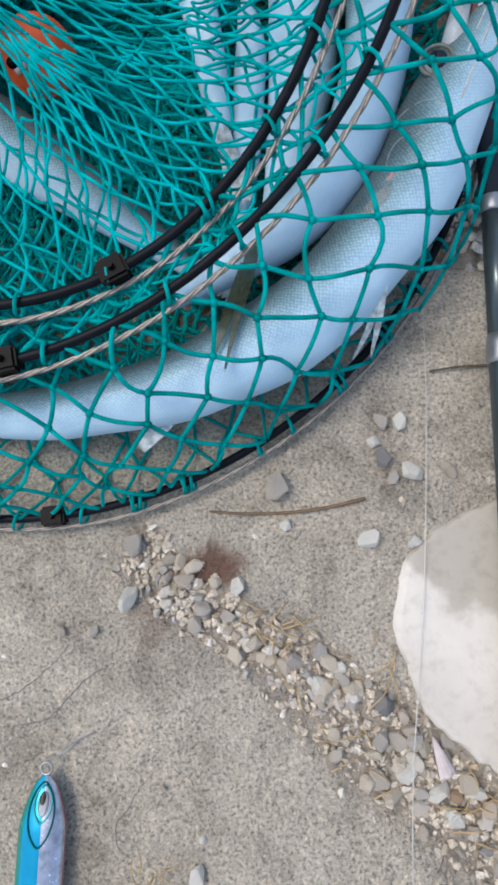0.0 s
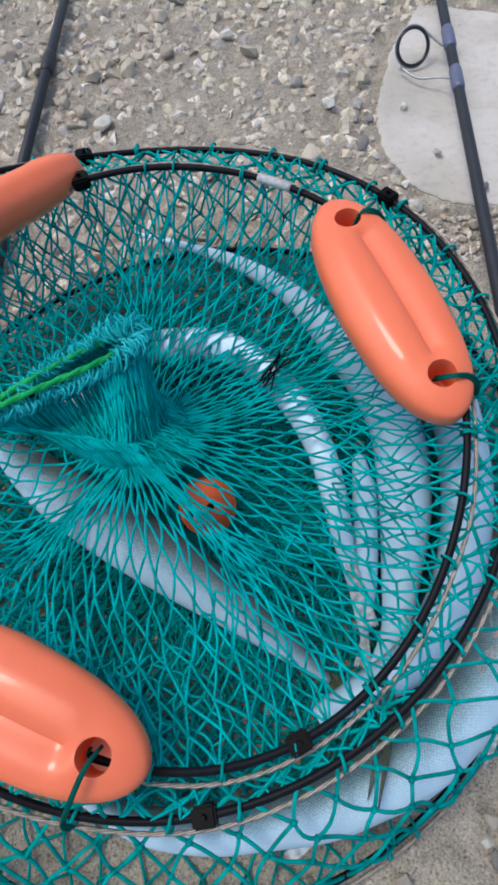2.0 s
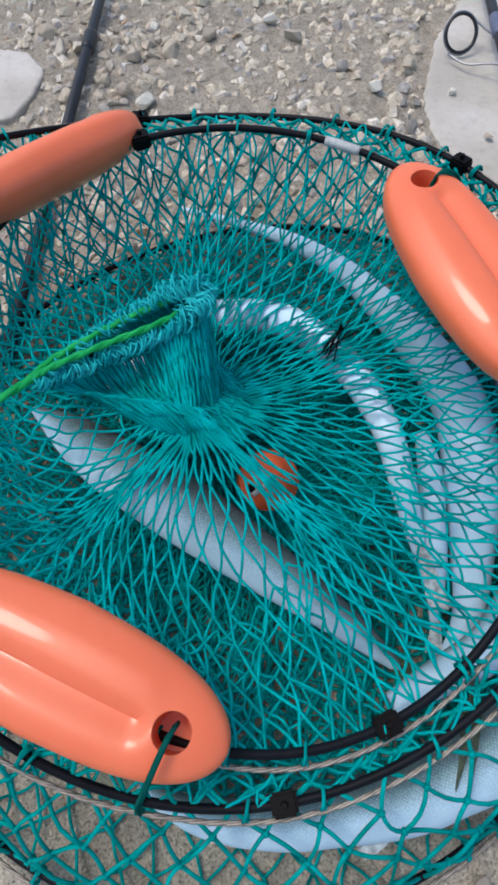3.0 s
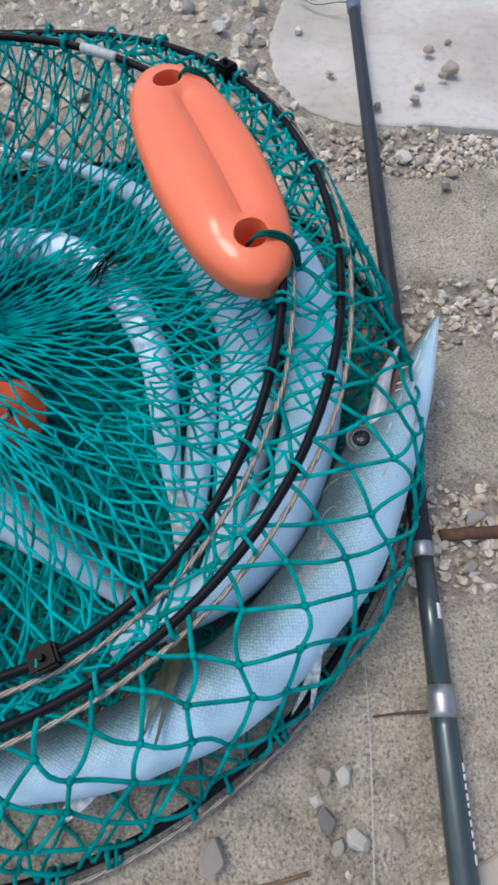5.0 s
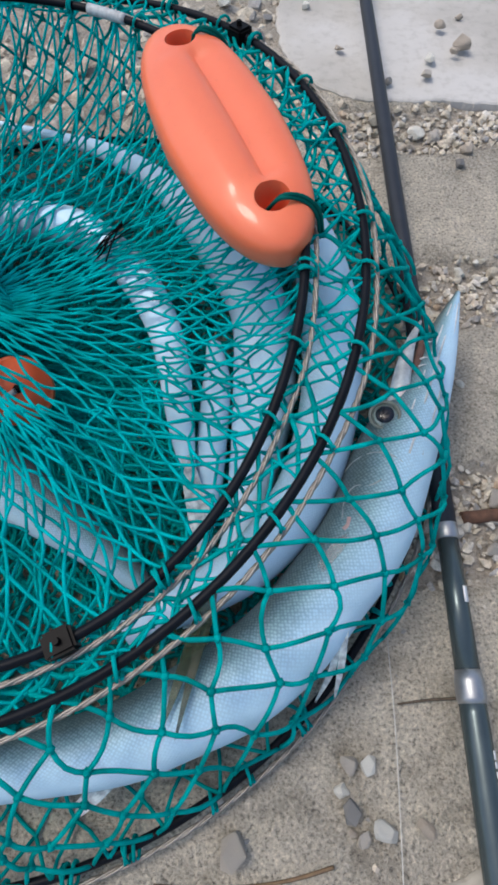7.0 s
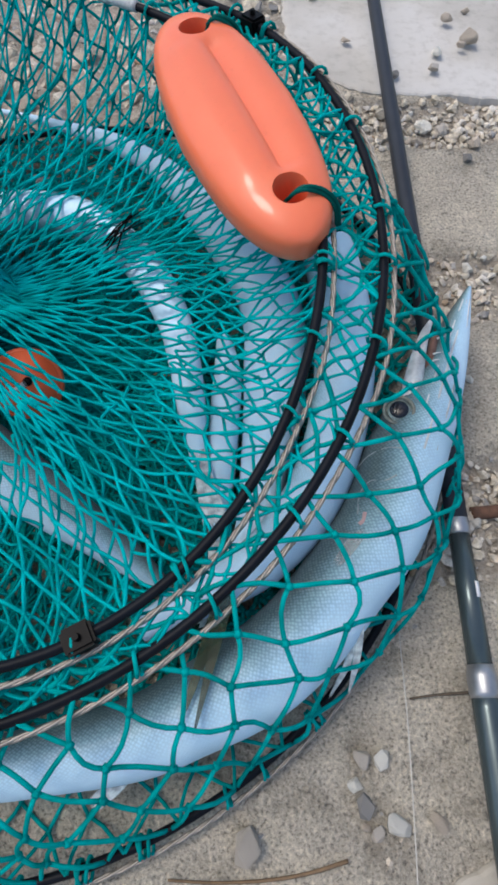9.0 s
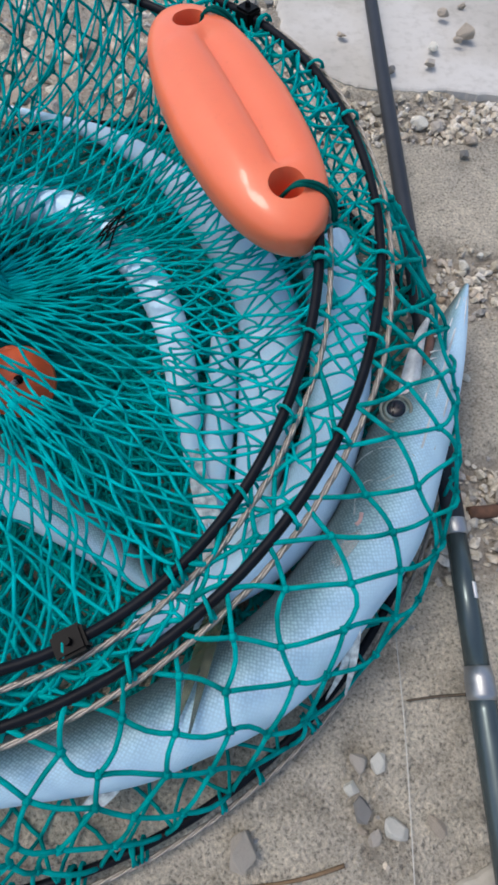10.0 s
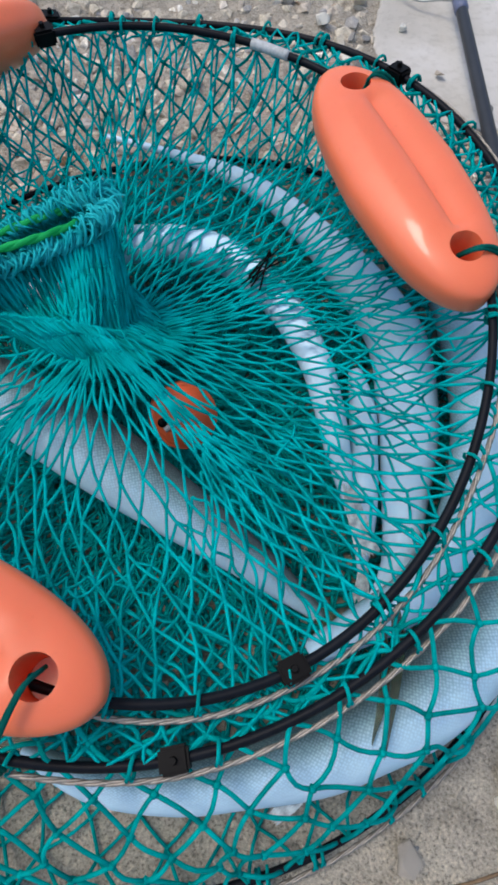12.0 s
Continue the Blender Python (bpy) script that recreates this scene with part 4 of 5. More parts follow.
def drill(me):
    """Cut the two tie holes, with rounded lips, by a boolean on a working copy."""
    ob = bpy.data.objects.new("work", me)
    scene.collection.objects.link(ob)
    bm = bmesh.new()
    for s in (-1, 1):
        bmesh.ops.create_cone(bm, cap_ends=True, segments=28, radius1=0.0092, radius2=0.0092, depth=0.06, matrix=Matrix.Translation((s * 0.067, 0.002, 0.018)))
    cm = bpy.data.meshes.new("cut")
    bm.to_mesh(cm)
    bm.free()
    cut = bpy.data.objects.new("cut", cm)
    scene.collection.objects.link(cut)
    mod = ob.modifiers.new("holes", "BOOLEAN")
    mod.object, mod.operation, mod.solver = cut, "DIFFERENCE", "EXACT"
    bev = ob.modifiers.new("lip", "BEVEL")
    bev.width, bev.segments, bev.limit_method, bev.angle_limit = 0.0022, 3, "ANGLE", radians(50)
    bpy.context.view_layer.update()
    out = bpy.data.meshes.new_from_object(ob.evaluated_get(bpy.context.evaluated_depsgraph_get()))
    bpy.data.objects.remove(ob)
    bpy.data.objects.remove(cut)
    return out


FLOAT_MESH = drill(build_float())
FLOAT_MESH.materials.clear()
FLOAT_MESH.materials.append(MAT["foam"])
FLOAT_MESH.shade_smooth()


def put_float(head, tail, z0, z1, roll, label):
    """A float whose long axis runs from head to tail (plan), with its end heights and its roll about the axis."""
    a, b = Vector((*head, z0)), Vector((*tail, z1))
    d = (b - a).normalized()
    m = d.to_track_quat("X", "Z").to_matrix().to_4x4()
    m.translation = (a + b) / 2
    ob = new("float", FLOAT_MESH)
    ob.parent = keep_net
    ob.matrix_basis = m @ pose(0, 0, 0, roll)
    ob["label"] = label
    return ob


def tie(points, parent_float):
    t = Tubes()
    for k in (0, 1):
        t.strand([Vector(p) + Vector((0.0016, 0.0012, 0.0008)) * k for p in spline(points, 16)], 0.0011, 6)
    ob = t.make("tie_cord", MAT["dark_twine"], keep_net, "dark green cord tying a float to the hoop")
    return ob


float_1 = put_float((0.097, 0.562), (0.158, 0.371), 0.139, 0.134, 5, "glossy orange plastic net float with tie holes")
float_2 = put_float((-0.046, 0.199), (-0.202, 0.282), 0.121, 0.126, 0, "salmon orange plastic net float with tie holes")
float_3 = put_float((-0.088, 0.623), (-0.240, 0.513), 0.136, 0.142, 48, "orange plastic net float tilted on its edge")
tie([(0.112, 0.529, 0.140), (0.117, 0.532, 0.156), (0.129, 0.533, 0.152), (0.137, 0.532, 0.138), (0.140, 0.529, 0.130)], float_1)
tie([(0.146, 0.404, 0.140), (0.152, 0.398, 0.153), (0.163, 0.399, 0.150), (0.171, 0.397, 0.142), (0.174, 0.395, 0.128)], float_1)
tie([(-0.065, 0.210, 0.128), (-0.068, 0.203, 0.1435), (-0.075, 0.190, 0.1420), (-0.082, 0.178, 0.131), (-0.084, 0.173, 0.110)], float_2)


# ---- the small orange float inside the net ----
def build_disc_float():
    bm = bmesh.new()
    bmesh.ops.create_cone(bm, cap_ends=True, segments=32, radius1=0.0195, radius2=0.0185, depth=0.013)
    bmesh.ops.bevel(bm, geom=[e for e in bm.edges if abs(e.verts[0].co.z - e.verts[1].co.z) < 1e-5], offset=0.002, segments=3, affect="EDGES")
    root = new("disc_float")
    part("disc", bm, MAT["cork"], root)
    # tie holes are not cut: black discs on the face stand for their shade
    b2 = bmesh.new()
    bmesh.ops.create_cone(b2, cap_ends=True, segments=14, radius1=0.0024, radius2=0.0024, depth=0.0012, matrix=Matrix.Translation((0.001, 0.001, 0.0067)))
    part("hole", b2, MAT["clip"], root, "black disc for the shade in a tie hole")
    b2 = bmesh.new()
    bmesh.ops.create_cone(b2, cap_ends=True, segments=14, radius1=0.0026, radius2=0.0026, depth=0.0012, matrix=Matrix.Translation((-0.013, -0.002, 0.0067)))
    part("hole", b2, MAT["clip"], root, "black disc for the shade in a tie hole")
    b3 = bmesh.new()
    bmesh.ops.create_cube(b3, size=1.0, matrix=Matrix.Translation((-0.006, -0.003, 0.0067)) @ Matrix.Rotation(0.5, 4, "Z") @ Matrix.Diagonal((0.014, 0.003, 0.0012, 1)))
    part("strip", b3, MAT["sleeve"], root, "pale plastic strip")
    root.matrix_basis = pose(-0.008, 0.361, 0.053, 34, 8, 8) @ Matrix.Scale(1.12, 4)
    return tagged(root, "small round orange float lying under the netting", "float")


build_disc_float()


# ---- the catch ----
def fin_fan(name, mat, line, half, rays, parent):
    """A thin ribbed fin along a line: half widths along it, one ridge for each ray, ragged at the end."""
    pts, wid = spline(line, 14), spline([(h,) for h in half], 14)
    m = rays * 2 + 1
    verts, faces = [], []
    for layer in (0.00025, -0.00025):
        for i, p in enumerate(pts):
            d = Vector(pts[min(i + 1, 13)] - pts[max(i - 1, 0)]).normalized()
            side = d.cross(Vector((0, 0, 1))).normalized()
            for k in range(m):
                q = 2 * k / (m - 1) - 1
                v = Vector(p) + side * q * float(wid[i][0])
                if i == 13:
                    v += d * ((0.0022 if k % 2 else -0.0012) + 0.002 * wob(k * 1.7, i * 0.9, half[0] * 900)) * (1 - 0.4 * abs(q))
                v.z += layer + (0.0006 if k % 2 else -0.0003)
                verts.append(v)
    for i in range(13):
        for k in range(m - 1):
            a = i * m + k
            faces.append((a, a + 1, a + m + 1, a + m))
            b = 14 * m + a
            faces.append((b, b + m, b + m + 1, b + 1))
    mesh_object(name, verts, faces, mat, parent)


def build_fish(line, radii, label, flat=0.85, belly=0.0, count=70, jaw=False, eye=None, fins=(), marks=()):
    """One long body along a line of (x, y, z); radii along it; belly: turn of the pale side, in degrees from the side facing right of travel."""
    pts = spline(line, count)
    rad = spline([(r,) for r in radii], count)
    verts, faces, uvs = [], [], []
    sides = 24
    length = 0.0
    for i, p in enumerate(pts):
        a, b = pts[max(i - 1, 0)], pts[min(i + 1, count - 1)]
        d = Vector(b - a).normalized()
        x = d.cross(Vector((0, 0, 1))).normalized()
        y = x.cross(d)
        if i:
            length += float(np.linalg.norm(pts[i] - pts[i - 1]))
        r = max(0.0004, float(rad[i][0]))
        for k in range(sides):
            w = 2 * math.pi * k / sides
            verts.append(Vector(p) + x * math.cos(w) * r + y * math.sin(w) * r * flat)
            uvs.append((length, ((k / sides) - belly / 360) % 1.0))
    for i in range(count - 1):
        for k in range(sides):
            q = (k + 1) % sides
            faces.append((i * sides + k, i * sides + q, (i + 1) * sides + q, (i + 1) * sides + k))
    faces.append(tuple(reversed(range(sides))))
    faces.append(tuple((count - 1) * sides + k for k in range(sides)))
    me = bpy.data.meshes.new("fish")
    me.from_pydata([tuple(v) for v in verts], [], faces)
    me.materials.append(MAT["fish"])
    layer = me.uv_layers.new(name="uv")
    # keep the seam's faces from wrapping the whole turn
    for poly in me.polygons:
        vals = [uvs[me.loops[li].vertex_index] for li in poly.loop_indices]
        top = max(v[1] for v in vals)
        for li, v in zip(poly.loop_indices, vals):
            layer.data[li].uv = (v[0], v[1] + 1 if top - v[1] > 0.5 else v[1])
    me.shade_smooth()
    ob = new("fish", me)
    for name, key, line2, zs, half, rays in fins:
        fin_fan(name, MAT[key], [(*p, z) for p, z in zip(line2, zs)], half, rays, ob)
    for name, key, line2, r in marks:
        t = Tubes()
        lie = []
        for q in spline([(*p, 0) for p in line2], 16):
            d = [math.hypot(p[0] - q[0], p[1] - q[1]) for p in pts]
            i = int(np.argmin(d))
            ri = max(0.0004, float(rad[i][0]))
            lie.append((q[0], q[1], pts[i][2] + flat * math.sqrt(max(0.0, ri * ri - d[i] * d[i])) - r * 0.4))
        t.strand(lie, r, 5)
        t.make(name, MAT[key], ob)
    if eye:
        c, nrm = Vector(eye[0]), Vector(eye[1]).normalized()
        u = nrm.cross(Vector((0, 1, 0))).normalized()
        v = nrm.cross(u)

        def dome(r, low, high, turns=22, steps=5):
            """A shallow round cap facing along nrm."""
            bm = bmesh.new()
            rows = []
            for i in range(steps):
                q = i / (steps - 1) * math.pi / 2
                rr, h = r * math.cos(q) + 0.0001, low + (high - low) * math.sin(q)
                rows.append([bm.verts.new(c + (u * math.cos(w) + v * math.sin(w)) * rr + nrm * h) for w in np.linspace(0, 2 * math.pi, turns + 1)[:-1]])
            for ra, rb in zip(rows, rows[1:]):
                for k in range(turns):
                    bm.faces.new((ra[k], ra[(k + 1) % turns], rb[(k + 1) % turns], rb[k]))
            bm.faces.new(rows[-1])
            bmesh.ops.recalc_face_normals(bm, faces=bm.faces[:])
            return bm

        iris = part("eye", dome(0.0080, -0.003, 0.0012), MAT["iris"], ob, "silver-green iris of a large round eye")
        t = Tubes()
        t.strand([c + (u * math.cos(w) + v * math.sin(w)) * 0.0082 - nrm * 0.0004 for w in np.linspace(0, 2 * math.pi, 31)[:-1]], 0.0011, 6, True)
        t.make("eye_lid", MAT["eye_rim"], iris, "dull grey rim round the eye")
        part("pupil", dome(0.0052, 0.0008, 0.0022), MAT["eye_dark"], iris, "glossy dark pupil")
    if jaw:
        t = Tubes()
        t.strand(spline(jaw, 12), 0.0078, 12, r_end=0.0008)
        t.make("jaw", MAT["jaw"], ob, "short pale open upper jaw")
        t = Tubes()
        t.strand(spline([(0.2280, 0.336, 0.0560), (0.2345, 0.352, 0.0590), (0.2430, 0.372, 0.0600)], 10), 0.0055, 10, r_end=0.0022)
        gape = t.make("mouth", MAT["mouth"], ob, "brown-red open mouth")
        for x, y in ((0.2345, 0.350), (0.2365, 0.355), (0.2415, 0.366)):
            t = Tubes()
            t.strand([(x, y, 0.0640), (x + 0.0022, y + 0.0002, 0.0652), (x + 0.0045, y + 0.0002, 0.0655)], 0.0007, 5, r_end=0.0002)
            t.make("tooth", MAT["white"], gape)
    return tagged(ob, label, "fish", "catch in the net")


build_fish([(-0.098, 0.178, 0.034), (-0.061, 0.162, 0.040), (-0.02, 0.157, 0.042), (0.015, 0.159, 0.043), (0.054, 0.164, 0.043), (0.081, 0.173, 0.044), (0.110, 0.185, 0.044), (0.138, 0.203, 0.045),
            (0.163, 0.227, 0.045), (0.190, 0.257, 0.046), (0.213, 0.299, 0.047), (0.240, 0.342, 0.047), (0.2600, 0.379, 0.049), (0.279, 0.414, 0.050)],
           [0.004, 0.010, 0.014, 0.016, 0.019, 0.021, 0.0235, 0.0235, 0.0235, 0.0245, 0.0235, 0.0170, 0.0102, 0.0015],
           "long silver white fish curved along the net's edge", 1.15, -56,
           jaw=[(0.2165, 0.318, 0.0560), (0.2235, 0.344, 0.0630), (0.2325, 0.366, 0.0660), (0.2420, 0.381, 0.0665)], eye=((0.2065, 0.3165, 0.0695), (-0.25, -0.05, 1)),
           fins=[("pelvic_fin", "pale_fin", [(0.164, 0.208), (0.161, 0.189), (0.152, 0.174)], [0.060, 0.045, 0.028], [0.0015, 0.0018, 0.0006], 3),
                 ("pelvic_fin", "pale_fin", [(0.169, 0.209), (0.165, 0.189), (0.162, 0.175)], [0.060, 0.046, 0.028], [0.0015, 0.0018, 0.0006], 3),
                 ("pectoral_fin", "clear_fin", [(0.175, 0.249), (0.168, 0.243), (0.158, 0.233)], [0.0715, 0.0725, 0.0715], [0.0012, 0.0032, 0.0024], 6),
                 ("dorsal_fin", "fin", [(0.104, 0.234), (0.099, 0.214), (0.092, 0.191), (0.083, 0.164)], [0.060, 0.071, 0.0745, 0.0715], [0.0025, 0.0036, 0.0022, 0.0005], 5),
                 ("dorsal_fin", "fin", [(0.096, 0.222), (0.090, 0.200), (0.084, 0.184), (0.078, 0.170)], [0.060, 0.070, 0.0735, 0.0710], [0.001, 0.0026, 0.002, 0.0004], 4),
                 ("anal_fin", "pale_fin", [(0.050, 0.150), (0.040, 0.143), (0.030, 0.136)], [0.034, 0.032, 0.028], [0.0030, 0.0042, 0.0035], 6),
                 ("tail_fin", "fin", [(-0.088, 0.173), (-0.108, 0.184), (-0.132, 0.198)], [0.036, 0.034, 0.030], [0.004, 0.010, 0.017], 9)],
           marks=[("gill_edge", "gill", [(0.173, 0.258), (0.177, 0.270), (0.183, 0.276), (0.190, 0.274), (0.196, 0.276)], 0.0006),
                  ("gill_edge", "gill", [(0.178, 0.285), (0.184, 0.292), (0.193, 0.294), (0.202, 0.291), (0.211, 0.284)], 0.0005),
                  ("fin_base", "pink", [(0.1725, 0.252), (0.1750, 0.254), (0.1765, 0.258)], 0.0014),
                  ("jaw_ridge", "jaw", [(0.214, 0.290), (0.232, 0.325), (0.252, 0.363), (0.272, 0.400)], 0.0007),
                  ("jaw_ridge", "jaw", [(0.222, 0.290), (0.241, 0.327), (0.258, 0.362), (0.275, 0.402)], 0.0006),
                  ("jaw_ridge", "jaw", [(0.222, 0.318), (0.238, 0.347), (0.255, 0.376), (0.270, 0.401)], 0.0006)])
build_fish([(0.056, 0.214, 0.044), (0.088, 0.227, 0.048), (0.119, 0.241, 0.05), (0.144, 0.263, 0.05), (0.164, 0.293, 0.05), (0.179, 0.332, 0.05), (0.187, 0.37, 0.05), (0.191, 0.415, 0.048),
            (0.189, 0.46, 0.046), (0.176, 0.505, 0.044), (0.154, 0.545, 0.040)],
           [0.007, 0.0115, 0.014, 0.016, 0.017, 0.018, 0.019, 0.019, 0.018, 0.016, 0.006], "slim silver fish lying inside the net", 1.0, 0,
           fins=[("tail_fin", "pale_fin", [(0.158, 0.540), (0.146, 0.556), (0.134, 0.572)], [0.041, 0.040, 0.036], [0.005, 0.008, 0.012], 8)])
build_fish([(-0.070, 0.668, 0.012), (-0.009, 0.640, 0.014), (0.035, 0.612, 0.018), (0.073, 0.575, 0.022), (0.098, 0.535, 0.026), (0.124, 0.485, 0.03), (0.147, 0.425, 0.03), (0.143, 0.358, 0.03),
            (0.131, 0.305, 0.03), (0.119, 0.265, 0.03), (0.100, 0.240, 0.026)],
           [0.002, 0.0045, 0.0075, 0.010, 0.0135, 0.018, 0.021, 0.0205, 0.015, 0.010, 0.004], "long white bellied fish curving round inside the net", 1.0, 15,
           fins=[("tail_fin", "pale_fin", [(0.103, 0.244), (0.093, 0.232), (0.081, 0.222)], [0.028, 0.027, 0.024], [0.004, 0.007, 0.010], 7)])
build_fish([(0.113, 0.400, 0.030), (0.113, 0.37, 0.032), (0.109, 0.340, 0.032), (0.103, 0.298, 0.030), (0.097, 0.262, 0.026)],
           [0.005, 0.009, 0.0095, 0.0085, 0.003], "small slim silver fish beside larger ones", 1.0, 15,
           fins=[("tail_fin", "pale_fin", [(0.098, 0.266), (0.096, 0.254), (0.093, 0.243)], [0.028, 0.027, 0.025], [0.0025, 0.004, 0.006], 6)])
build_fish([(-0.125, 0.440, 0.035), (-0.105, 0.472, 0.04), (-0.075, 0.497, 0.045), (-0.044, 0.508, 0.046), (-0.008, 0.507, 0.047), (0.023, 0.496, 0.047), (0.048, 0.471, 0.047), (0.068, 0.440, 0.047), (0.082, 0.402, 0.045),
            (0.087, 0.368, 0.044), (0.0895, 0.333, 0.042), (0.093, 0.290, 0.038)],
           [0.008, 0.012, 0.013, 0.0135, 0.0135, 0.0135, 0.013, 0.0125, 0.011, 0.010, 0.008, 0.0025], "slim silver fish arched in the middle of the net", 1.0, 25,
           fins=[("tail_fin", "pale_fin", [(0.0915, 0.312), (0.0945, 0.292), (0.0990, 0.268)], [0.045, 0.043, 0.040], [0.0035, 0.0055, 0.0075], 7)])
build_fish([(-0.182, 0.436, 0.040), (-0.152, 0.411, 0.045), (-0.125, 0.388, 0.047), (-0.091, 0.362, 0.048), (-0.060, 0.339, 0.046), (-0.022, 0.311, 0.037), (0.014, 0.284, 0.028), (0.046, 0.258, 0.022), (0.070, 0.236, 0.018)],
           [0.003, 0.015, 0.021, 0.0235, 0.0235, 0.020, 0.015, 0.010, 0.004], "thick silver scaled fish lying across the net", 0.9, -72,
           fins=[("tail_fin", "fin", [(0.066, 0.240), (0.078, 0.229), (0.092, 0.219)], [0.020, 0.020, 0.019], [0.004, 0.008, 0.013], 7)])


# ---- fishing rods ----
def lathe(profile, segs=24):
    """A turned shape about x from (x, radius) pairs."""
    bm = bmesh.new()
    rows = [[bm.verts.new((x, math.cos(2 * math.pi * k / segs) * r, math.sin(2 * math.pi * k / segs) * r)) for k in range(segs)] for x, r in profile]
    for a, b in zip(rows, rows[1:]):
        for k in range(segs):
            q = (k + 1) % segs
            bm.faces.new((a[k], b[k], b[q], a[q]))
    bm.faces.new(list(reversed(rows[0])))
    bm.faces.new(rows[-1])
    bmesh.ops.recalc_face_normals(bm, faces=bm.faces[:])
    return bm


def rod_frame(a, b):
    a, b = Vector(a), Vector(b)
    m = (b - a).to_track_quat("X", "Z").to_matrix().to_4x4()
    m.translation = a
    return m, (b - a).length


def build_rod_east():
    root = new("fishing_rod")
    m, n = rod_frame((0.1975, -0.30, 0.015), (0.341, 1.42, 0.028))
    root.matrix_basis = m
    y = lambda v: (v + 0.30) / 1.72 * n
    part("butt_section", lathe([(0, 0.0092), (y(0.160), 0.0073), (y(0.168), 0.0073)]), MAT["butt"], root, "glossy grey-green lacquered section")
    part("ferrule", lathe([(y(0.165), 0.0074), (y(0.168), 0.0081), (y(0.176), 0.0080), (y(0.182), 0.0070)]), MAT["band"], root, "silver ferrule ring")
    part("middle_section", lathe([(y(0.181), 0.0068), (y(0.258), 0.0061)]), MAT["butt"], root, "glossy grey-green lacquered section")
    part("band", lathe([(y(0.255), 0.0065), (y(0.256), 0.0070), (y(0.264), 0.0069), (y(0.265), 0.0064)]), MAT["band"], root, "silver band")
    part("blank", lathe([(y(0.264), 0.0066), (y(0.5), 0.0064), (y(0.8), 0.0060), (y(1.1), 0.0054), (n, 0.0046)]), MAT["blank"], root, "black tapering blank")
    for v in (0.845, 0.915):
        part("whipping", lathe([(y(v - 0.018), 0.0061), (y(v - 0.014), 0.0072), (y(v + 0.014), 0.0071), (y(v + 0.018), 0.0059)]), MAT["wrap"], root, "blue-grey thread whipping")
    # printed marks along the butt, too small to read
    r6 = random.Random(2)
    x = y(0.02)
    while x < y(0.145):
        w = r6.uniform(0.002, 0.0045)
        if not y(0.085) < x < y(0.095):
            b = bmesh.new()
            bmesh.ops.create_cube(b, size=1.0, matrix=Matrix.Rotation(radians(52), 4, "X") @ Matrix.Translation((x, 0, 0.0092 - 0.0019 * x / y(0.165))) @ Matrix.Diagonal((w, 0.0022, 0.0004, 1)))
            part("printed_mark", b, MAT["white"], root)
        x += w + 0.0016
    b = bmesh.new()
    bmesh.ops.create_cube(b, size=1.0, matrix=Matrix.Rotation(radians(35), 4, "X") @ Matrix.Translation((y(0.222), 0, 0.0065)) @ Matrix.Diagonal((0.009, 0.003, 0.0005, 1)))
    part("printed_mark", b, MAT["white"], root)
    # line guide beside the blank
    inv = m.inverted()
    c, nrm = Vector((0.255, 0.905, 0.024)), Vector((0.15, -0.80, 0.58)).normalized()
    u = nrm.cross(Vector((0, 0, 1))).normalized()
    v = u.cross(nrm)
    t = Tubes()
    t.strand([inv @ (c + (u * math.cos(w) + v * math.sin(w)) * 0.0185) for w in np.linspace(0, 2 * math.pi, 41)[:-1]], 0.0019, 8, True)
    guide = t.make("guide_ring", MAT["black_ring"], root, "black ceramic line guide ring")
    t = Tubes()
    t.strand([inv @ (c + (u * math.cos(w) + v * math.sin(w)) * 0.0208 - nrm * 0.001) for w in np.linspace(0, 2 * math.pi, 41)[:-1]], 0.0010, 6, True)
    for pts in ([(0.262, 0.922, 0.036), (0.276, 0.918, 0.028), (0.290, 0.905, 0.023), (0.294, 0.915, 0.023)], [(0.240, 0.888, 0.012), (0.256, 0.868, 0.012), (0.276, 0.858, 0.018), (0.288, 0.848, 0.023)]):
        t.strand([inv @ Vector(p) for p in spline(pts, 14)], 0.0013, 6)
    t.make("guide_frame", MAT["band"], root, "polished steel guide frame")
    return tagged(root, "grey-green and black fishing rod lying on concrete", "fishing rod")


build_rod_east()


def build_rod_west():
    root = new("fishing_rod")
    m, n = rod_frame((-0.2235, 0.50, 0.010), (-0.1145, 1.50, 0.012))
    root.matrix_basis = m
    y = lambda v: v - 0.50
    part("blank", lathe([(0, 0.0062), (y(0.93), 0.0058), (n, 0.0050)]), MAT["blank"], root, "black tapering blank")
    part("collar", lathe([(y(0.930), 0.0060), (y(0.937), 0.0076), (y(0.960), 0.0076), (y(0.967), 0.0060)]), MAT["blank"], root, "thicker black joint collar")
    return tagged(root, "thin black fishing rod lying on gravel", "fishing rod")


build_rod_west()


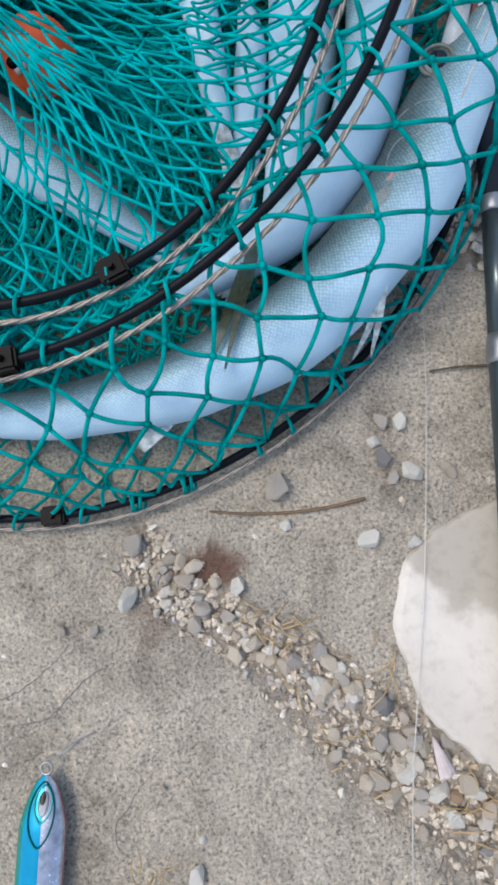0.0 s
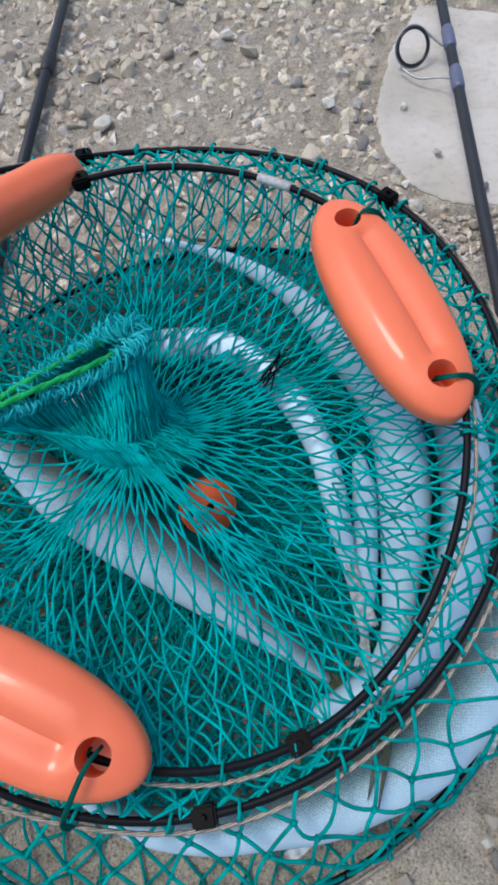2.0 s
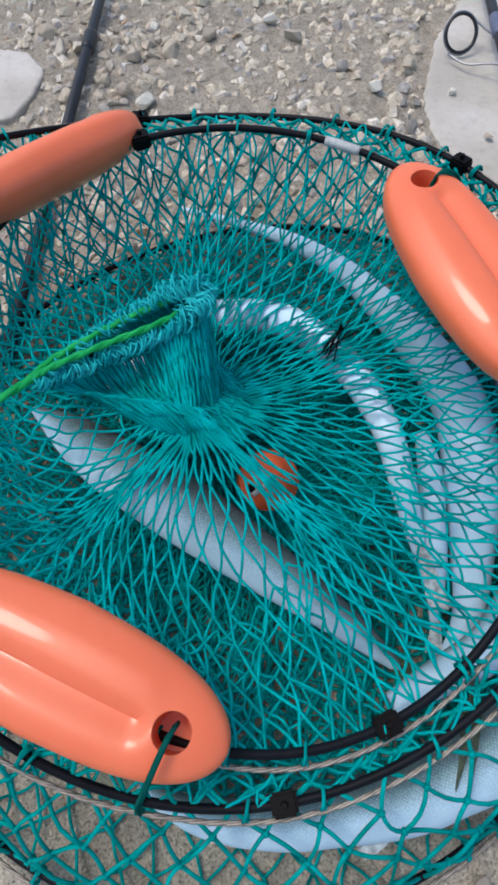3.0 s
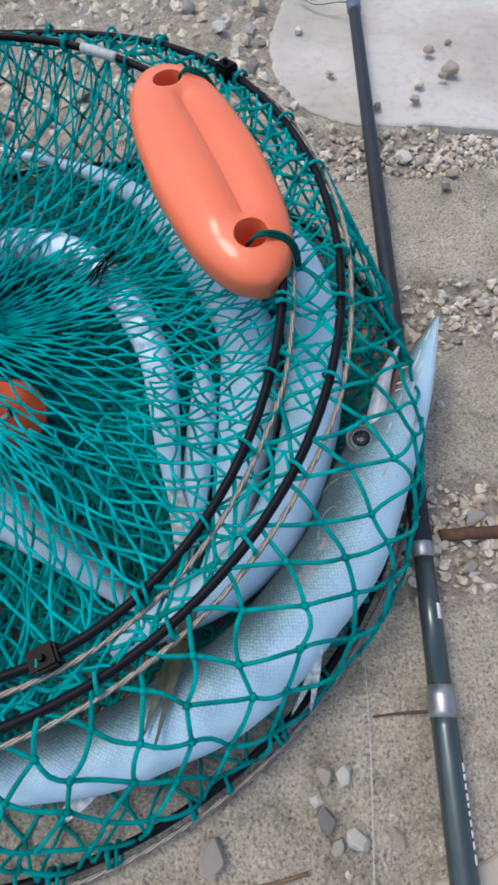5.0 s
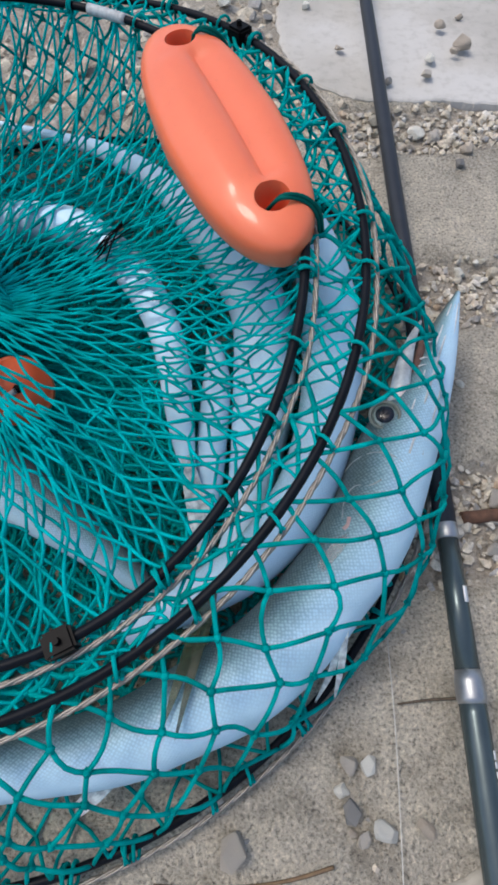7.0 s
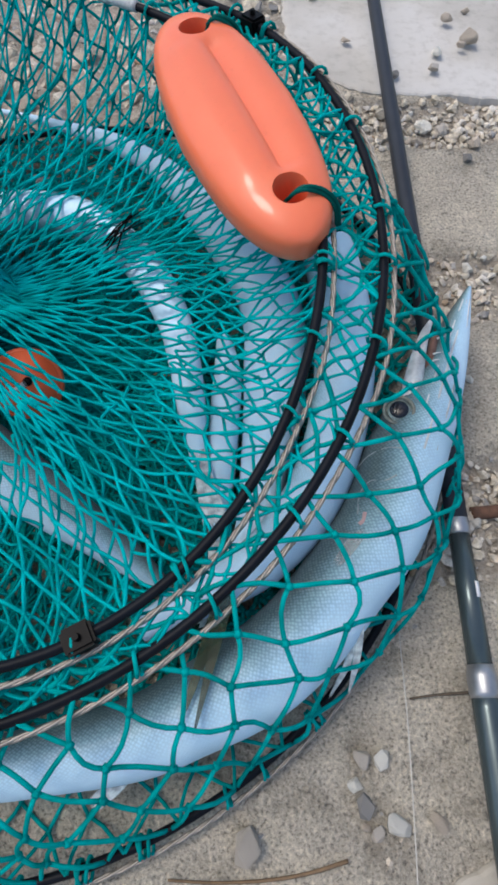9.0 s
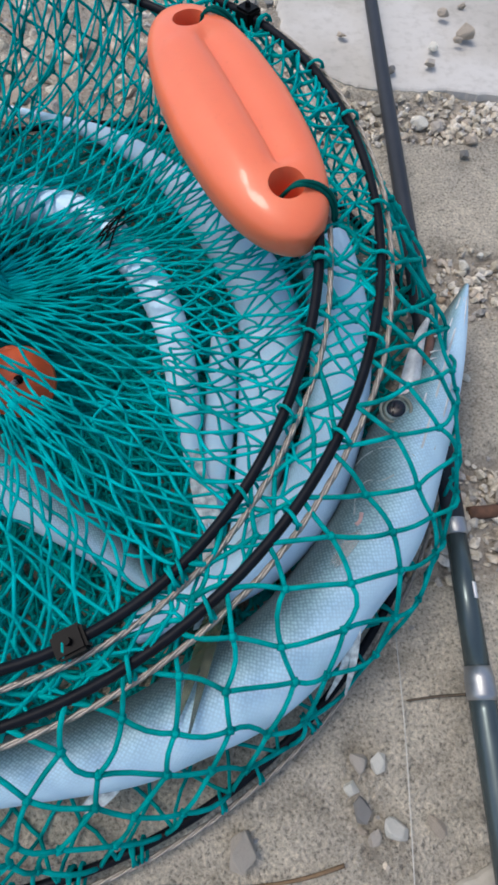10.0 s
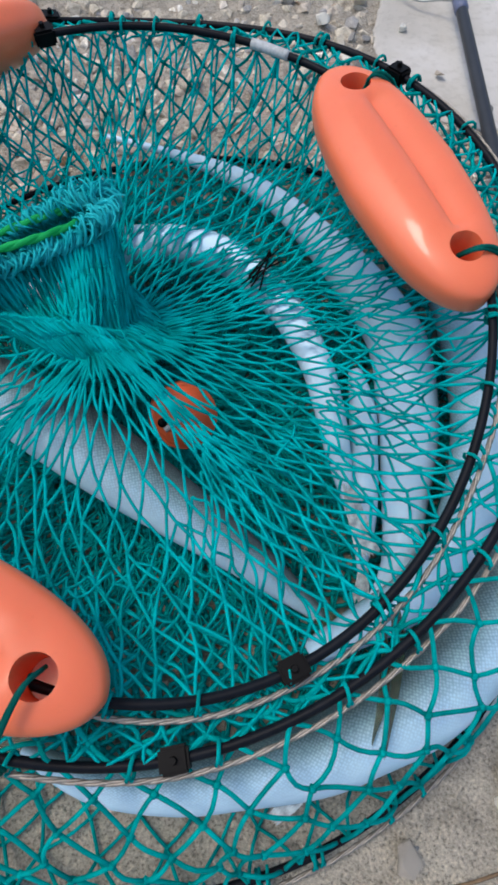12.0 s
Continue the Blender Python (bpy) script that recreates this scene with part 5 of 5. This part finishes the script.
# ---- jig lure ----
def build_lure():
    root = new("jig_lure")
    m, n = rod_frame((-0.0385, -0.036, 0.009), (-0.0530, -0.151, 0.009))
    root.matrix_basis = m

    def shell(name, a0, a1, mat, label, grow=1.0):
        bm = bmesh.new()
        rows = []
        for i in range(26):
            s = i / 25
            r = 0.0118 * min(1.0, (s / 0.22) ** 0.55 if s > 0 else 0.0) * min(1.0, ((1.001 - s) / 0.3) ** 0.5) + 0.0012
            rows.append([bm.verts.new((s * n, math.cos(w) * r * grow, math.sin(w) * r * 0.62 * grow)) for w in np.linspace(a0, a1, 12)])
        for a, b in zip(rows, rows[1:]):
            for k in range(11):
                bm.faces.new((a[k], b[k], b[k + 1], a[k + 1]))
        bmesh.ops.recalc_face_normals(bm, faces=bm.faces[:])
        part(name, bm, mat, root, label)

    rad = radians
    shell("side_stripe", rad(-40), rad(14), MAT["lure_pink"], "pink edge")
    shell("flank", rad(12), rad(82), MAT["lure_silver"], "silver holographic flank", 1.01)
    shell("back_stripe", rad(80), rad(132), MAT["lure_blue"], "bright blue stripe")
    shell("teal_edge", rad(130), rad(322), MAT["lure_teal"], "teal edge", 0.995)
    def over(x, y):
        """Height of the lure's back at a point beside its middle line."""
        s_ = x / n
        r_ = 0.0118 * min(1.0, (s_ / 0.22) ** 0.55) * min(1.0, ((1.001 - s_) / 0.3) ** 0.5) + 0.0012
        return 0.62 * math.sqrt(max(0.0, r_ * r_ - y * y)) * 1.01 + 0.0002

    def ring(name, x0, x1, y0, half, r, mat, label, parent):
        t_ = Tubes()
        pts = []
        for w in np.linspace(0, 2 * math.pi, 29)[:-1]:
            c_, s_ = math.cos(w), math.sin(w)
            x = (x0 + x1) / 2 - (x1 - x0) / 2 * c_
            y = y0 + half * s_ * (1 - 0.35 * abs(c_) ** 3)
            pts.append((x, y, over(x, y)))
        t_.strand(pts, r, 5, True)
        return t_.make(name, mat, parent, label)

    def spot(name, x0, x1, y0, half, lift, mat, label, parent):
        bm = bmesh.new()
        rows = []
        for i in range(13):
            x = x0 + (x1 - x0) * i / 12
            h = half * math.sqrt(max(0.002, 1 - (2 * i / 12 - 1) ** 2))
            rows.append([bm.verts.new((x, y0 + h * q, over(x, y0 + h * q) + lift)) for q in (-1, -0.5, 0, 0.5, 1)])
        for a, b in zip(rows, rows[1:]):
            for k in range(4):
                bm.faces.new((a[k], b[k], b[k + 1], a[k + 1]))
        bmesh.ops.solidify(bm, geom=bm.faces[:], thickness=0.0004)
        return part(name, bm, mat, parent, label)

    ring("gill_line", 0.003, 0.034, 0.0006, 0.0068, 0.0005, MAT["dark_twine"], "dark teal gill outline", root)
    ring("face_line", 0.0045, 0.022, 0.0012, 0.0046, 0.0005, MAT["lure_teal"], "teal outline round the eye", root)
    eye = spot("eye", 0.007, 0.019, 0.0014, 0.0028, 0.0002, MAT["white"], "white pointed eye", root)
    spot("pupil", 0.007, 0.0135, 0.0010, 0.0015, 0.0006, MAT["black_ring"], "black pupil", eye)
    t = Tubes()
    t.strand([(-0.003 + 0.0032 * math.cos(w), 0.0032 * math.sin(w), 0.001) for w in np.linspace(0, 2 * math.pi, 15)[:-1]], 0.0007, 6, True)
    t.make("split_ring", MAT["band"], root, "small steel split ring")
    t = Tubes()
    t.strand([(-0.006, 0.001, 0.001), (-0.012, 0.008, -0.003), (-0.017, 0.016, -0.006), (-0.020, 0.024, -0.008)], 0.00035, 5)
    t.strand([(-0.006, -0.001, 0.001), (-0.011, 0.010, -0.004), (-0.017, 0.016, -0.006)], 0.00035, 5)
    t.make("leader", MAT["band"], root, "thin twisted leader wire")
    return tagged(root, "blue and silver metal jig lure on concrete", "fishing lure")


build_lure()


# ---- small litter on the ground ----
def lone_strand(name, pts, r, mat, label, category, r_end=None, count=30, sides=6):
    t = Tubes()
    t.strand([Vector(p) for p in spline(pts, count)], r, sides, r_end=r_end)
    return tagged(t.make(name, mat), label, category)


lone_strand("dry_stalk", [(0.062, 0.098, 0.004), (0.085, 0.0945, 0.003), (0.110, 0.093, 0.003), (0.132, 0.094, 0.004), (0.153, 0.097, 0.003)], 0.0007, MAT["stalk"], "curved dry brown stalk lying on concrete", "twig", 0.0011)
lone_strand("twig", [(0.200, 0.1685, 0.002), (0.216, 0.169, 0.003), (0.234, 0.1685, 0.002)], 0.0006, MAT["twig"], "thin dark twig lying on concrete", "twig", 0.0009)
lone_strand("fishing_line", [(0.207, 0.245, 0.010), (0.202, 0.216, 0.004), (0.196, 0.155, 0.003), (0.186, 0.088, 0.006), (0.178, 0.04, 0.008), (0.169, -0.006, 0.008), (0.160, -0.06, 0.003), (0.151, -0.13, 0.003), (0.14, -0.22, 0.003)],
            0.0003, MAT["mono"], "thin clear fishing line lying on the ground", "fishing line", count=60, sides=5)
lone_strand("rusty_bar", [(0.264, 0.2735, -0.002), (0.30, 0.273, -0.001), (0.40, 0.270, -0.002)], 0.0045, MAT["rusty"], "rusty iron bar lying in a gravel strip", "iron bar", sides=10)
r7 = random.Random(21)
for k in range(64):
    along, off = r7.uniform(0.05, 0.28), r7.gauss(0, 0.014)
    x, y = 0.02 + along * 0.74 + off * 0.67, 0.075 - along * 0.67 + off * 0.74
    if k % 3:
        cx, cy = ((0.108, 0.027), (0.157, 0.016), (0.093, 0.027), (0.165, -0.045), (0.013, -0.098), (0.196, -0.075))[k % 6]
        x, y = cx + r7.gauss(0, 0.007), cy + r7.gauss(0, 0.006)
    if on_patch(x, y):
        continue
    a, ln = r7.uniform(0, 6.28), r7.uniform(0.008, 0.028)
    d = Vector((math.cos(a), math.sin(a), 0)) * ln
    if on_patch(x + d.x * 1.3, y + d.y * 1.3):
        continue
    z = ground_height(x, y) + 0.004
    lone_strand("dry_grass_blade", [(x, y, z), (x + d.x * 0.5 + r7.uniform(-0.003, 0.003), y + d.y * 0.5, z + 0.003), (x + d.x, y + d.y, z)], 0.0006, MAT["straw"], "dry straw blade in a gravel joint", "dry grass", 0.0002, 8, 4)["group"] = "dry grass in the joint"


def build_shell():
    bm = bmesh.new()
    rows = []
    for i in range(12):
        s = i / 11
        r = 0.0050 * (1 - s) ** 0.8 + 0.0003
        rows.append([bm.verts.new((s * 0.022, math.cos(w) * r, abs(math.sin(w)) * r * 0.7 + 0.0006 * math.sin(w * 6))) for w in np.linspace(0, 2 * math.pi, 17)[:-1]])
    for a, b in zip(rows, rows[1:]):
        for k in range(16):
            bm.faces.new((a[k], b[k], b[(k + 1) % 16], a[(k + 1) % 16]))
    bm.faces.new(rows[-1])
    bm.faces.new(list(reversed(rows[0])))
    bmesh.ops.recalc_face_normals(bm, faces=bm.faces[:])
    me = bpy.data.meshes.new("shell")
    bm.to_mesh(me)
    bm.free()
    me.materials.append(MAT["shell"])
    me.shade_smooth()
    ob = new("shell_fragment", me)
    ob.matrix_basis = pose(0.179, -0.056, ground_height(0.179, -0.056) + 0.006, 20, -10, 105)
    return tagged(ob, "pointed pale pink shell fragment among gravel", "shell")


build_shell()
